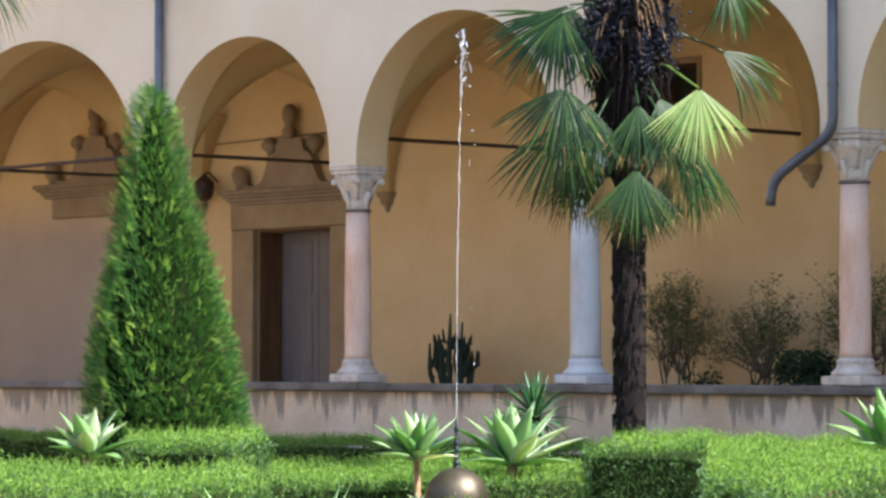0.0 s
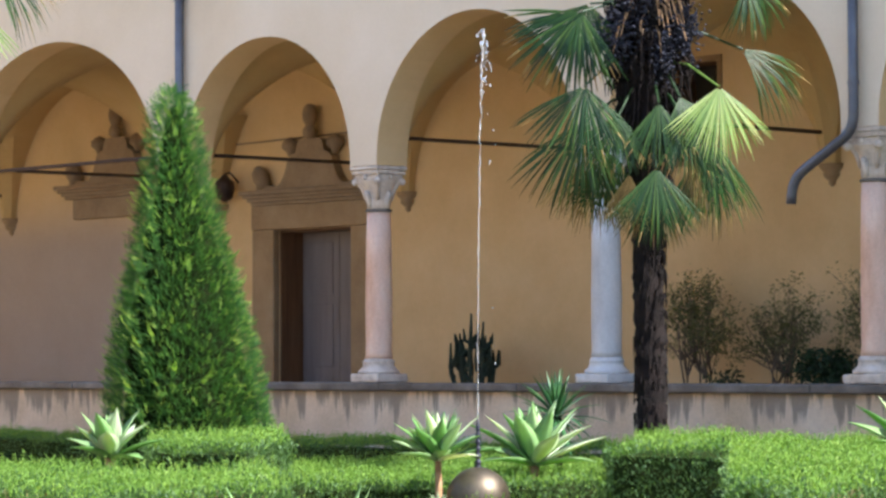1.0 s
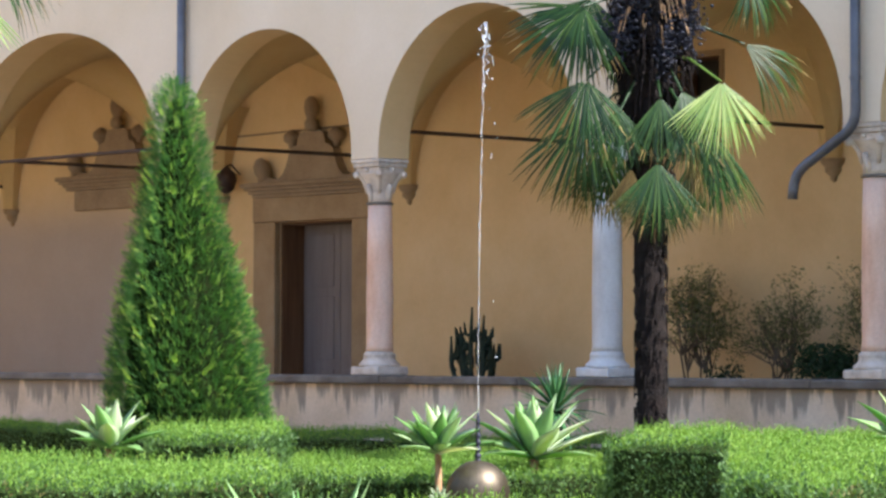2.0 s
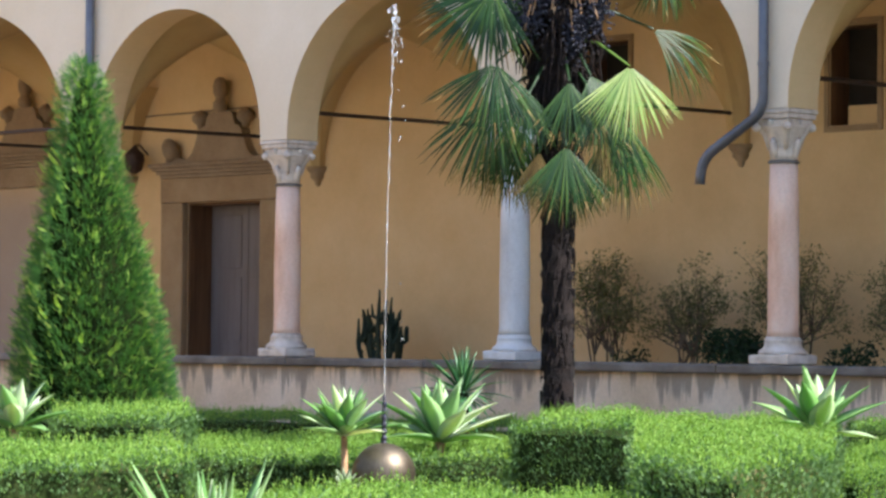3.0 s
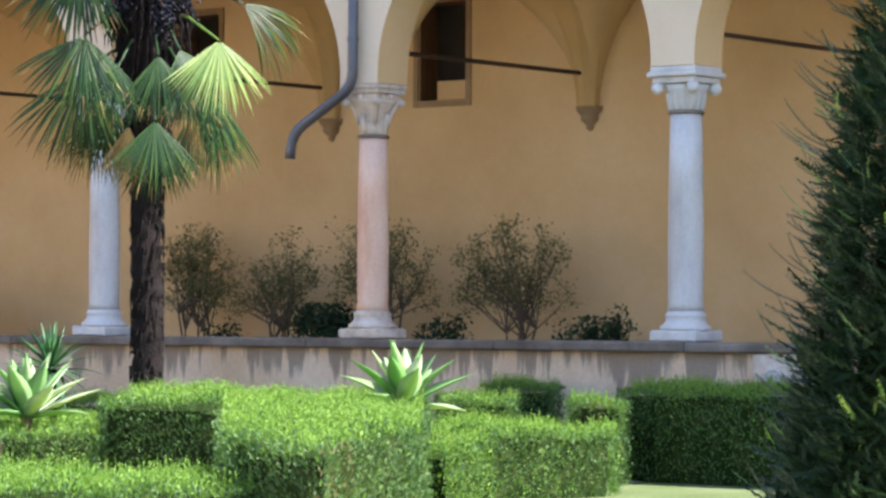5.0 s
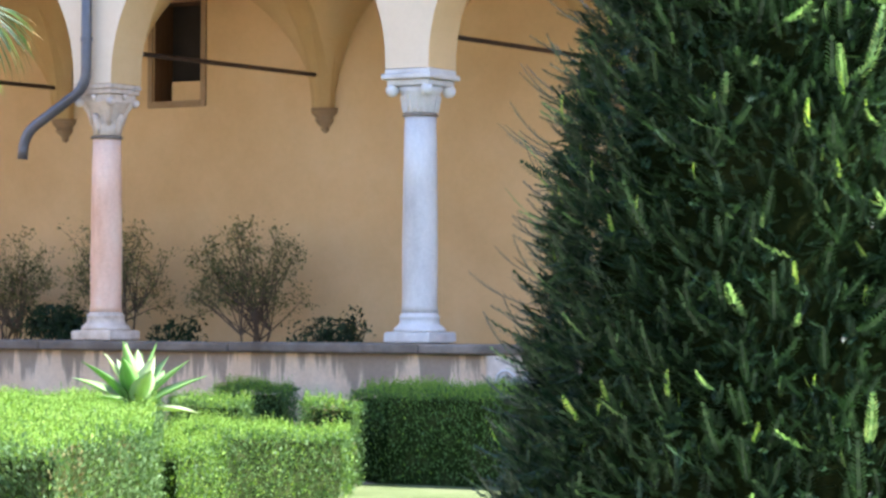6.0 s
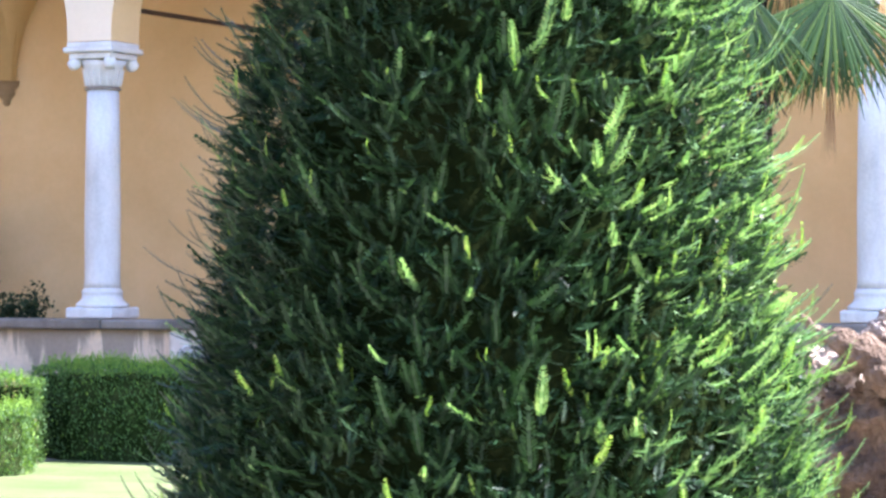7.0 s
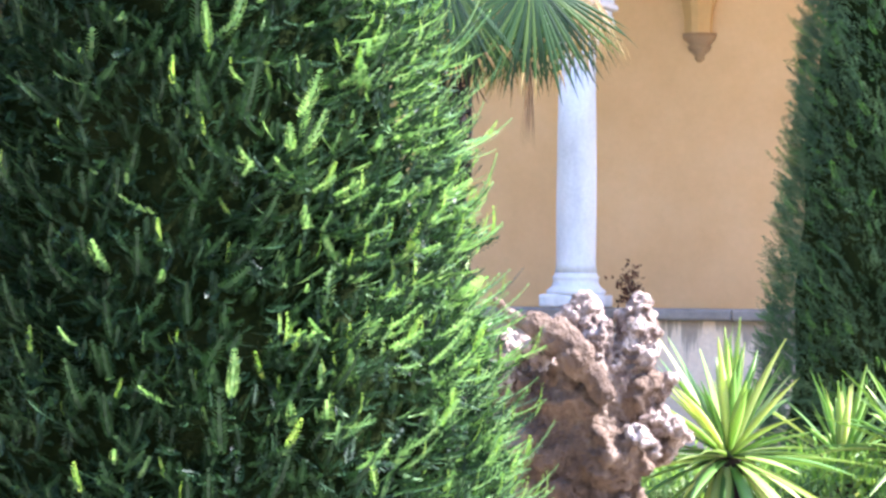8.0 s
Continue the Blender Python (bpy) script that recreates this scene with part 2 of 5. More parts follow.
def water_material():
    m, n, l, b = material("water", 0.05, 0.0, 0.6)
    b.inputs["Base Color"].default_value = (0.95, 0.97, 1.0, 1)
    b.inputs["Transmission Weight"].default_value = 0.72
    b.inputs["IOR"].default_value = 1.33
    return m


M_WATER = water_material()


# ---- mesh helpers ----
def part(name, bm, mat, parent=None, label=""):
    me = bpy.data.meshes.new(name)
    bm.to_mesh(me)
    bm.free()
    me.materials.append(mat)
    ob = new(name, me)
    if parent:
        ob.parent = parent
    if label:
        ob["label"] = label
    return ob


def smooth(ob):
    ob.data.polygons.foreach_set("use_smooth", [True] * len(ob.data.polygons))
    return ob


def thing(name, label, category, group="", m=None):
    ob = new(name)
    ob.empty_display_size = 0.2
    if m is not None:
        ob.matrix_world = m
    return tagged(ob, label, category, group)


def box_bm(x0, x1, y0, y1, z0, z1, bevel=0.0, bm=None):
    bm = bm or bmesh.new()
    made = bmesh.ops.create_cube(bm, size=1.0, matrix=Matrix.LocRotScale(((x0 + x1) / 2, (y0 + y1) / 2, (z0 + z1) / 2), None, (x1 - x0, y1 - y0, z1 - z0)))
    if bevel:
        edges = list({e for v in made["verts"] for e in v.link_edges})
        bmesh.ops.bevel(bm, geom=edges, offset=bevel, segments=2, affect="EDGES", profile=0.5)
    return bm


def lathe_bm(profile, n=28, bm=None, centre=(0, 0, 0)):
    """Turn (radius, height) pairs about the z axis; the ends are closed."""
    bm = bm or bmesh.new()
    c = Vector(centre)
    rings = [[bm.verts.new(c + Vector((r * math.cos(2 * math.pi * i / n), r * math.sin(2 * math.pi * i / n), z))) for i in range(n)] for r, z in profile]
    for a, b in zip(rings, rings[1:]):
        for i in range(n):
            bm.faces.new((a[i], a[(i + 1) % n], b[(i + 1) % n], b[i]))
    bm.faces.new(rings[0][::-1])
    bm.faces.new(rings[-1])
    return bm


def tube_bm(points, radii, n=8, bm=None):
    """A round bar along points, with a radius at each."""
    bm = bm or bmesh.new()
    pts = [Vector(p) for p in points]
    rings, side = [], None
    for i, p in enumerate(pts):
        d = (pts[min(i + 1, len(pts) - 1)] - pts[max(i - 1, 0)]).normalized()
        if side is None:
            side = d.cross(Vector((0, 0, 1)) if abs(d.z) < 0.95 else Vector((1, 0, 0))).normalized()
        side = (side - d * side.dot(d)).normalized()
        up = side.cross(d)
        r = radii[i] if isinstance(radii, (list, tuple)) else radii
        rings.append([bm.verts.new(p + r * (math.cos(2 * math.pi * k / n) * side + math.sin(2 * math.pi * k / n) * up)) for k in range(n)])
    for a, b in zip(rings, rings[1:]):
        for k in range(n):
            bm.faces.new((a[k], a[(k + 1) % n], b[(k + 1) % n], b[k]))
    bm.faces.new(rings[0][::-1])
    bm.faces.new(rings[-1])
    return bm


def array_mesh(name, verts, faces, mat, parent=None, label=""):
    """One mesh object from numpy arrays: verts (n, 3), faces (m, k)."""
    me = bpy.data.meshes.new(name)
    k = faces.shape[1]
    me.vertices.add(len(verts))
    me.vertices.foreach_set("co", np.ascontiguousarray(verts, dtype=np.float32).ravel())
    me.loops.add(faces.size)
    me.loops.foreach_set("vertex_index", np.ascontiguousarray(faces, dtype=np.int32).ravel())
    me.polygons.add(len(faces))
    me.polygons.foreach_set("loop_start", np.arange(0, faces.size, k, dtype=np.int32))
    me.update(calc_edges=True)
    me.validate()
    me.materials.append(mat)
    ob = new(name, me)
    if parent:
        ob.parent = parent
    if label:
        ob["label"] = label
    return ob


def scattered(tv, tf, pos, along, rng, size, roll=None):
    """Copies of a small template (long axis +y, face +z) at pos, pointing along; returns verts and faces."""
    n = len(pos)
    d = along / np.maximum(np.linalg.norm(along, axis=1, keepdims=True), 1e-9)
    ref = rng.normal(size=(n, 3)) if roll is None else roll
    s = np.cross(d, ref)
    s /= np.maximum(np.linalg.norm(s, axis=1, keepdims=True), 1e-9)
    u = np.cross(s, d)
    sz = np.asarray(size).reshape(n, 1, 1)
    v = (tv[None, :, 0, None] * s[:, None] + tv[None, :, 1, None] * d[:, None] + tv[None, :, 2, None] * u[:, None]) * sz + pos[:, None]
    f = tf[None] + (np.arange(n) * len(tv))[:, None, None]
    return v.reshape(-1, 3), f.reshape(-1, tf.shape[1])


LEAF_V = np.array([(0, 0, 0), (0.27, 0.5, 0.07), (0, 1, 0.02), (-0.27, 0.5, 0.07)])
LEAF_F = np.array([(0, 1, 2), (0, 2, 3)])


def spray_template(pairs, needle, width, lift=0.25):
    """A flat spray: a stem with needles in two rows, 1 long."""
    v, f = [], []
    for i in range(pairs):
        y = 0.08 + 0.86 * i / (pairs - 1)
        bend = lift * y * y
        ln = needle * (1.0 - 0.55 * y ** 3) * (0.6 + 0.4 * min(1, y * 5))
        for s in (-1, 1):
            k = len(v)
            v += [(0, y, bend), (s * ln * 0.5 - 0, y + ln * 0.22 - width, bend + 0.02), (s * ln, y + ln * 0.5, bend + 0.03), (s * ln * 0.5, y + ln * 0.32 + width, bend + 0.05)]
            f += [(k, k + 1, k + 2, k + 3)]
    k = len(v)
    v += [(-0.012, 0, 0), (0.012, 0, 0), (0.008, 0.55, lift * 0.3), (-0.008, 0.55, lift * 0.3)]
    f += [(k, k + 1, k + 2, k + 3)]
    return np.array(v, dtype=float), np.array(f)


def twig_template(count, needle, lift=0.3):
    """A bushy shoot, 1 long, bending towards +z: needles spiral round it, all joined to one stem."""
    stem = [Vector((0, i / count, lift * (i / count) ** 2)) for i in range(count + 1)]
    v, f = [tuple(p) for p in stem], []
    for i in range(count):
        t = i / count
        a = i * 2.39996
        out = Vector((math.cos(a), 0.85 + 0.9 * t * t, math.sin(a) * 0.8 + 0.15)).normalized()
        ln = needle * (0.75 + 0.25 * min(1, t * 4)) * (1 - 0.35 * t ** 4)
        root = (stem[i] + stem[i + 1]) / 2
        half = (stem[i + 1] - stem[i]) * 0.42
        k = len(v)
        v += [tuple(root + out * ln - half), tuple(root + out * ln + half)]
        f.append((i, k, k + 1, i + 1))
    return np.array(v, dtype=float), np.array(f)


# ---- the arcade's plan ----
ARC_Y, WALL_Y, HALF = 19.96, 23.31, 0.21
BAY = 3.213
COLS = [-37.9, -33.7, -29.95] + [-25.53 + BAY * k for k in range(0, 9)]
CAP_Z, BASE_Z, SPRING = 3.218, 1.018, 3.275
TOP_Z = 6.6


def arcade_wall():
    bm = bmesh.new()
    yf, yb = ARC_Y - HALF, ARC_Y + HALF
    for xa, xb in zip(COLS, COLS[1:]):
        hp, seg = 0.205, 36
        r, xm = (xb - xa) / 2 - hp, (xa + xb) / 2
        line = [(xa, 3.222), (xm - r, 3.222)] + [(xm - r * math.cos(math.pi * i / seg), SPRING + min(r, 1.66) * math.sin(math.pi * i / seg)) for i in range(seg + 1)] + [(xm + r, 3.222), (xb, 3.222)]
        for (x0, z0), (x1, z1) in zip(line, line[1:]):
            f0, f1 = bm.verts.new((x0, yf, z0)), bm.verts.new((x1, yf, z1))
            f2, f3 = bm.verts.new((x1, yf, TOP_Z)), bm.verts.new((x0, yf, TOP_Z))
            b0, b1 = bm.verts.new((x0, yb, z0)), bm.verts.new((x1, yb, z1))
            b2, b3 = bm.verts.new((x1, yb, TOP_Z)), bm.verts.new((x0, yb, TOP_Z))
            if abs(x1 - x0) > 1e-6:
                bm.faces.new((f0, f1, f2, f3))
                bm.faces.new((b1, b0, b3, b2))
            bm.faces.new((f1, f0, b0, b1))
            if abs(x1 - x0) > 1e-6:
                bm.faces.new((f3, f2, b2, b3))
    bmesh.ops.remove_doubles(bm, verts=bm.verts, dist=0.0005)
    ob = part("wall_arcade", bm, M_FACADE)
    ob.data.materials.append(M_OCHRE)
    for p in ob.data.polygons:
        if p.normal.y > -0.5 and p.center.z < 5.2:
            p.material_index = 1
    tagged(ob, "cream plastered arcade wall with round arches on columns", "wall", kind="structure")


def vault():
    bm = bmesh.new()
    ya, yb, z0 = ARC_Y + HALF - 0.004, WALL_Y, 3.16
    hy, ym = (yb - ya) / 2, (ya + yb) / 2
    for xa, xb in zip(COLS, COLS[1:]):
        hx, xm, n = (xb - xa) / 2, (xa + xb) / 2, 32
        rise = min(hx, 1.87) + 0.05
        grid = []
        for i in range(n + 1):
            row = []
            for j in range(n + 1):
                ca, cb = -math.cos(math.pi * i / n), -math.cos(math.pi * j / n)
                u, v = abs(ca), abs(cb)
                za = math.sqrt(max(0, 1 - u * u))
                zb = math.sqrt(max(0, 1 - v * v))
                row.append(bm.verts.new((xm + hx * ca, ym + hy * cb, z0 + rise * max(za, zb))))
            grid.append(row)
        for i in range(n):
            for j in range(n):
                bm.faces.new((grid[i][j], grid[i][j + 1], grid[i + 1][j + 1], grid[i + 1][j]))
    ob = smooth(part("ceiling", bm, M_VAULT))
    mod = ob.modifiers.new("thick", "SOLIDIFY")
    mod.thickness, mod.offset = 0.1, 1.0
    tagged(ob, "ochre plastered groin vault over the cloister walk", "ceiling", kind="structure")


def wall_with_holes(name, x0, x1, y0, y1, z0, z1, holes, mat):
    """An upright wall along x with rectangular openings through it."""
    xs = sorted({x0, x1, *[h[0] for h in holes], *[h[1] for h in holes]})
    zs = sorted({z0, z1, *[h[2] for h in holes], *[h[3] for h in holes]})
    bm = bmesh.new()

    def solid(i, j):
        if not (0 <= i < len(xs) - 1 and 0 <= j < len(zs) - 1):
            return False
        xm, zm = (xs[i] + xs[i + 1]) / 2, (zs[j] + zs[j + 1]) / 2
        return not any(h[0] < xm < h[1] and h[2] < zm < h[3] for h in holes)
    for i in range(len(xs) - 1):
        for j in range(len(zs) - 1):
            if not solid(i, j):
                continue
            a, b, c, d = xs[i], xs[i + 1], zs[j], zs[j + 1]
            quads = [[(a, y0, c), (b, y0, c), (b, y0, d), (a, y0, d)], [(b, y1, c), (a, y1, c), (a, y1, d), (b, y1, d)]]
            if not solid(i - 1, j):
                quads.append([(a, y1, c), (a, y0, c), (a, y0, d), (a, y1, d)])
            if not solid(i + 1, j):
                quads.append([(b, y0, c), (b, y1, c), (b, y1, d), (b, y0, d)])
            if not solid(i, j - 1):
                quads.append([(a, y1, c), (b, y1, c), (b, y0, c), (a, y0, c)])
            if not solid(i, j + 1):
                quads.append([(a, y0, d), (b, y0, d), (b, y1, d), (a, y1, d)])
            for q in quads:
                bm.faces.new([bm.verts.new(p) for p in q])
    bmesh.ops.remove_doubles(bm, verts=bm.verts, dist=0.0005)
    return part(name, bm, mat)


FLOOR_Z = 0.3
DOOR = (-27.91, -26.47, FLOOR_Z, 2.87)
WINS = [(-17.98, -17.385, 3.375, 4.37), (-21.25, -20.655, 3.375, 4.42)]


def shell():
    ob = part("ground", box_bm(-120, 120, -120, 120, -0.4, 0.0), M_SOIL)
    tagged(ob, "pale gravel ground of the cloister garden", "ground", kind="structure")
    # added sheet, darker than the gravel to cut light bounced into the left bays
    ob = part("bounce_sheet", box_bm(-37.9, -13.0, 2.0, 19.6, -0.05, 0.005), M_BOUNCE)
    tagged(ob, "added brown ground sheet that dulls the bounced light", "ground", kind="structure")
    ob = part("floor", box_bm(-38, 0.2, ARC_Y + 0.16, WALL_Y, 0.004, FLOOR_Z), M_FLOOR)
    tagged(ob, "worn terracotta floor of the cloister walk", "floor", kind="structure")
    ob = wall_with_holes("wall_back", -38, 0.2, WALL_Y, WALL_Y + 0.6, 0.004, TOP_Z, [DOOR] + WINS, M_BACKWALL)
    tagged(ob, "ochre plastered back wall of the cloister walk", "wall", kind="structure")
    # out of view; its colour sets the light bounced into the left bays
    ob = part("wall_end_west", box_bm(-38.4, -38, -9, 24.5, 0.004, TOP_Z), M_VAULT)
    tagged(ob, "unseen plain ochre end wall, toned for bounced light", "wall", kind="structure")
    ob = part("wall_end_east", box_bm(13, 13.4, -9, 24.5, 0.004, 5.0), M_FACADE)
    tagged(ob, "plain cream plastered end wall", "wall", kind="structure")
    ob = part("wall_south", box_bm(-38, 13, -9.4, -9, 0.004, TOP_Z), M_FACADE)
    tagged(ob, "plain cream plastered garden wall", "wall", kind="structure")
    ob = part("wall_north", box_bm(0.2, 13, ARC_Y - HALF, ARC_Y + 0.3, 0.004, TOP_Z), M_FACADE)
    tagged(ob, "plain cream plastered wall beyond the arcade", "wall", kind="structure")
    ob = part("roof", box_bm(-38, 0.2, ARC_Y - 0.5, WALL_Y + 1.2, TOP_Z + 0.002, TOP_Z + 0.25), M_BROWN)
    tagged(ob, "brown tiled roof over the cloister walk", "roof", kind="structure")
    bm = box_bm(-38, 0.2, WALL_Y + 0.602, WALL_Y + 2.5, 0.004, TOP_Z - 0.1)
    bmesh.ops.reverse_faces(bm, faces=bm.faces)
    tagged(part("wall_inner_room", bm, M_DARK), "dark unlit room behind the back wall", "wall", kind="structure")


def parapet():
    yf, yb = ARC_Y - 0.2, ARC_Y + 0.16
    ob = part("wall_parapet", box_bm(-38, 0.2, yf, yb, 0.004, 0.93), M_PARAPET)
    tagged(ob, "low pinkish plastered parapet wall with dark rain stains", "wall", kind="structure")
    x, i = -38.0, 0
    rng = random.Random(4)
    while x < 0.1:
        w = min(rng.uniform(1.5, 2.1), 0.2 - x)
        if w < 0.05:
            break
        bm = box_bm(x + 0.002, x + w - 0.002, yf - 0.08, yb + 0.08, 0.932, 1.014 + rng.uniform(-0.003, 0.003), 0.018)
        part("coping_stone", bm, M_COPING, ob)
        x += w


def column(x, mat, ionic, label):
    c = thing("column", label, "column", "columns of the arcade", pose(x, ARC_Y, BASE_Z))
    r = 0.142 if mat == M_WHITE else 0.135
    bm = box_bm(-0.213, 0.213, -0.213, 0.213, 0.0, 0.085, 0.016)
    bmesh.ops.subdivide_edges(bm, edges=[e for e in bm.edges if e.calc_length() > 0.2], cuts=7, use_grid_fill=True)
    for v in bm.verts:
        if v.co.z > 0.012:
            v.co += 0.012 * noise.noise_vector(v.co * 11 + Vector((x, 0, 0)))
    part("plinth", bm, M_OLD if mat == M_PINK else mat, c, "weathered stone plinth with worn edges")
    prof = [(0.205, 0.086), (0.214, 0.098), (0.208, 0.118), (0.185, 0.135), (0.168, 0.155), (0.16, 0.185), (0.164, 0.196), (0.168, 0.208), (0.16, 0.22), (r + 0.012, 0.228), (r + 0.008, 0.24)]
    smooth(part("base", lathe_bm(prof), M_OLD if mat == M_PINK else mat, c))
    top = 1.755 if not ionic else 1.84
    shaft = [(r + 0.006, 0.241), (r, 0.30), (r + 0.002, 0.8), (r - 0.004, 1.3), (r - 0.014, top - 0.02)]
    smooth(part("shaft", lathe_bm(shaft, 32), mat, c))
    smooth(part("neck_ring", lathe_bm([(r - 0.012, top - 0.019), (r + 0.004, top - 0.014), (r + 0.007, top - 0.004), (r - 0.01, top + 0.01)]), M_COPING, c, "dark grey neck moulding"))
    cm = M_OLD if mat == M_PINK else mat
    if not ionic:
        bell = [(r - 0.015, top + 0.011), (r - 0.016, top + 0.08), (r - 0.004, top + 0.16), (r + 0.022, top + 0.23), (r + 0.065, top + 0.29), (r + 0.075, top + 0.305)]
        cap = smooth(part("capital", lathe_bm(bell, 28), cm, c, "carved leaf capital"))
        for k in range(8):
            a = math.pi / 4 * k
            d, s = Vector((math.cos(a), math.sin(a), 0)), Vector((-math.sin(a), math.cos(a), 0))
            up = Vector((0, 0, top))
            if k % 2:
                pts = [d * (r - 0.006) + up + Vector((0, 0, 0.10)), d * (r + 0.02) + up + Vector((0, 0, 0.21)), d * (r + 0.07) + up + Vector((0, 0, 0.29)), d * (r + 0.105) + up + Vector((0, 0, 0.315))]
                smooth(part("carved_leaf", tube_bm(pts, [0.016, 0.026, 0.03, 0.02], 7), cm, cap))
                mid = d * (r + 0.105) + up + Vector((0, 0, 0.29))
                smooth(part("volute", tube_bm([mid - s * 0.035, mid - s * 0.025, mid + s * 0.025, mid + s * 0.035], [0.018, 0.036, 0.036, 0.018], 12), cm, cap))
            else:
                pts = [d * (r - 0.012) + up + Vector((0, 0, 0.02)), d * (r - 0.002) + up + Vector((0, 0, 0.12)), d * (r + 0.03) + up + Vector((0, 0, 0.19)), d * (r + 0.026) + up + Vector((0, 0, 0.172))]
                smooth(part("carved_leaf", tube_bm(pts, [0.022, 0.034, 0.024, 0.012], 7), cm, cap))
                smooth(part("rosette_boss", lathe_bm([(0.006, -0.028), (0.026, -0.014), (0.03, 0.01), (0.008, 0.028)], 10, None, d * (r + 0.055) + up + Vector((0, 0, 0.335))), cm, cap))
        bm = box_bm(-0.178, 0.178, -0.178, 0.178, top + 0.305, top + 0.36, 0.012)
        box_bm(-0.2, 0.2, -0.2, 0.2, top + 0.361, top + 0.405, 0.012, bm)
        box_bm(-0.212, 0.212, -0.212, 0.212, top + 0.406, 2.2, 0.01, bm)
        part("abacus", bm, cm, c)
    else:
        bell = [(r - 0.012, top + 0.011), (r + 0.002, top + 0.1), (r + 0.02, top + 0.17), (r + 0.05, top + 0.215)]
        cap = smooth(part("capital", lathe_bm(bell, 28), cm, c, "scrolled capital with corner volutes"))
        for k in range(16):
            a = 2 * math.pi * k / 16
            d = Vector((math.cos(a), math.sin(a), 0))
            part("flute", tube_bm([d * (r - 0.004) + Vector((0, 0, top + 0.02)), d * (r + 0.018) + Vector((0, 0, top + 0.15))], 0.011, 5), cm, cap)
        for k in range(4):
            a = math.pi / 4 + math.pi / 2 * k
            d, s = Vector((math.cos(a), math.sin(a), 0)), Vector((-math.sin(a), math.cos(a), 0))
            mid = d * 0.235 + Vector((0, 0, top + 0.19))
            smooth(part("volute", tube_bm([mid - s * 0.045, mid - s * 0.03, mid + s * 0.03, mid + s * 0.045], [0.03, 0.05, 0.05, 0.03], 14), cm, cap))
        bm = box_bm(-0.2, 0.2, -0.2, 0.2, top + 0.225, top + 0.275, 0.012)
        box_bm(-0.235, 0.235, -0.235, 0.235, top + 0.276, top + 0.32, 0.012, bm)
        box_bm(-0.21, 0.21, -0.21, 0.21, top + 0.321, 2.2, 0.006, bm)
        part("abacus", bm, cm, c)


arcade_wall()
vault()
shell()
parapet()
for i, cx in enumerate(COLS[1:-1], start=-2):
    if i in (2, 4, 5, 6, 7):
        column(cx, M_WHITE, i != 2, "white marble column with a scrolled capital on the parapet")
    else:
        column(cx, M_PINK, False, "pinkish marble column with a carved leaf capital on the parapet")


def corbel(x):
    c = thing("corbel", "brown carved stone corbel under the vault on the wall", "corbel", "corbels of the vault", pose(x, WALL_Y, 3.0))
    prof = [(0.012, 0.0), (0.045, 0.03), (0.035, 0.05), (0.09, 0.10), (0.10, 0.13), (0.085, 0.14), (0.135, 0.19), (0.145, 0.235)]
    bm = lathe_bm(prof, 16)
    bmesh.ops.bisect_plane(bm, geom=bm.verts[:] + bm.edges[:] + bm.faces[:], plane_co=(0, 0.0, 0), plane_no=(0, 1, 0), clear_outer=True)
    smooth(part("bracket", bm, M_BROWN, c))
    bm = bmesh.new()
    rings = []
    for k in range(9):
        t = k / 8
        w, d, z = 0.105 + 0.42 * t ** 2.0, 0.15 + 0.46 * t ** 2.0, 0.236 + 1.1 * t
        rings.append([bm.verts.new(p) for p in ((-w, 0, z), (-w, -d * 0.55, z), (-w * 0.25, -d, z), (w * 0.25, -d, z), (w, -d * 0.55, z), (w, 0, z))])
    for a, b in zip(rings, rings[1:]):
        for i in range(6):
            bm.faces.new((a[i], a[(i + 1) % 6], b[(i + 1) % 6], b[i]))
    bm.faces.new(rings[0][::-1])
    bm.faces.new(rings[-1])
    part("vault_foot", bm, M_VAULT, c, "ochre plastered foot of the vault")


for cx in [COLS[1], -29.05] + COLS[3:-1]:
    corbel(cx)
    rod = thing("tie_rod", "dark iron tie rod between column and wall", "tie rod", "iron tie rods", pose(cx, ARC_Y + 0.19, 3.53))
    part("bar", tube_bm([(0, 0, 0), (0, WALL_Y - ARC_Y - 0.1, 0.02)], 0.021, 8), M_IRON, rod)
    part("wall_anchor", box_bm(-0.03, 0.03, WALL_Y - ARC_Y - 0.22, WALL_Y - ARC_Y - 0.19, -0.05, 0.09, 0.006), M_IRON, rod)
rod = thing("tie_rod", "dark iron tie rod across the arch opening", "tie rod", "iron tie rods", pose(COLS[2] + 0.15, ARC_Y, 3.52))
part("bar", tube_bm([(0, 0, 0), (COLS[3] - COLS[2] - 0.3, 0, 0)], 0.021, 8), M_IRON, rod)
cable = thing("wall_cable", "thin dark cable along the back wall", "cable", "", pose(-29, WALL_Y - 0.012, 3.98))
part("wire", tube_bm([(0, 0, 0), (2.7, 0, 0.03)], 0.011, 6), M_DARKSTONE, cable)


lan = thing("wall_lantern", "small dark iron lantern on the back wall", "lantern", "", pose(-28.72, WALL_Y, 3.2))
part("bracket", tube_bm([(0, 0, 0.30), (0, -0.14, 0.42), (0, -0.22, 0.40)], 0.012, 6), M_IRON, lan)
smooth(part("body", lathe_bm([(0.03, 0.05), (0.10, 0.10), (0.13, 0.22), (0.12, 0.30), (0.05, 0.36), (0.015, 0.40)], 14, None, (0, -0.22, 0)), M_IRON, lan))


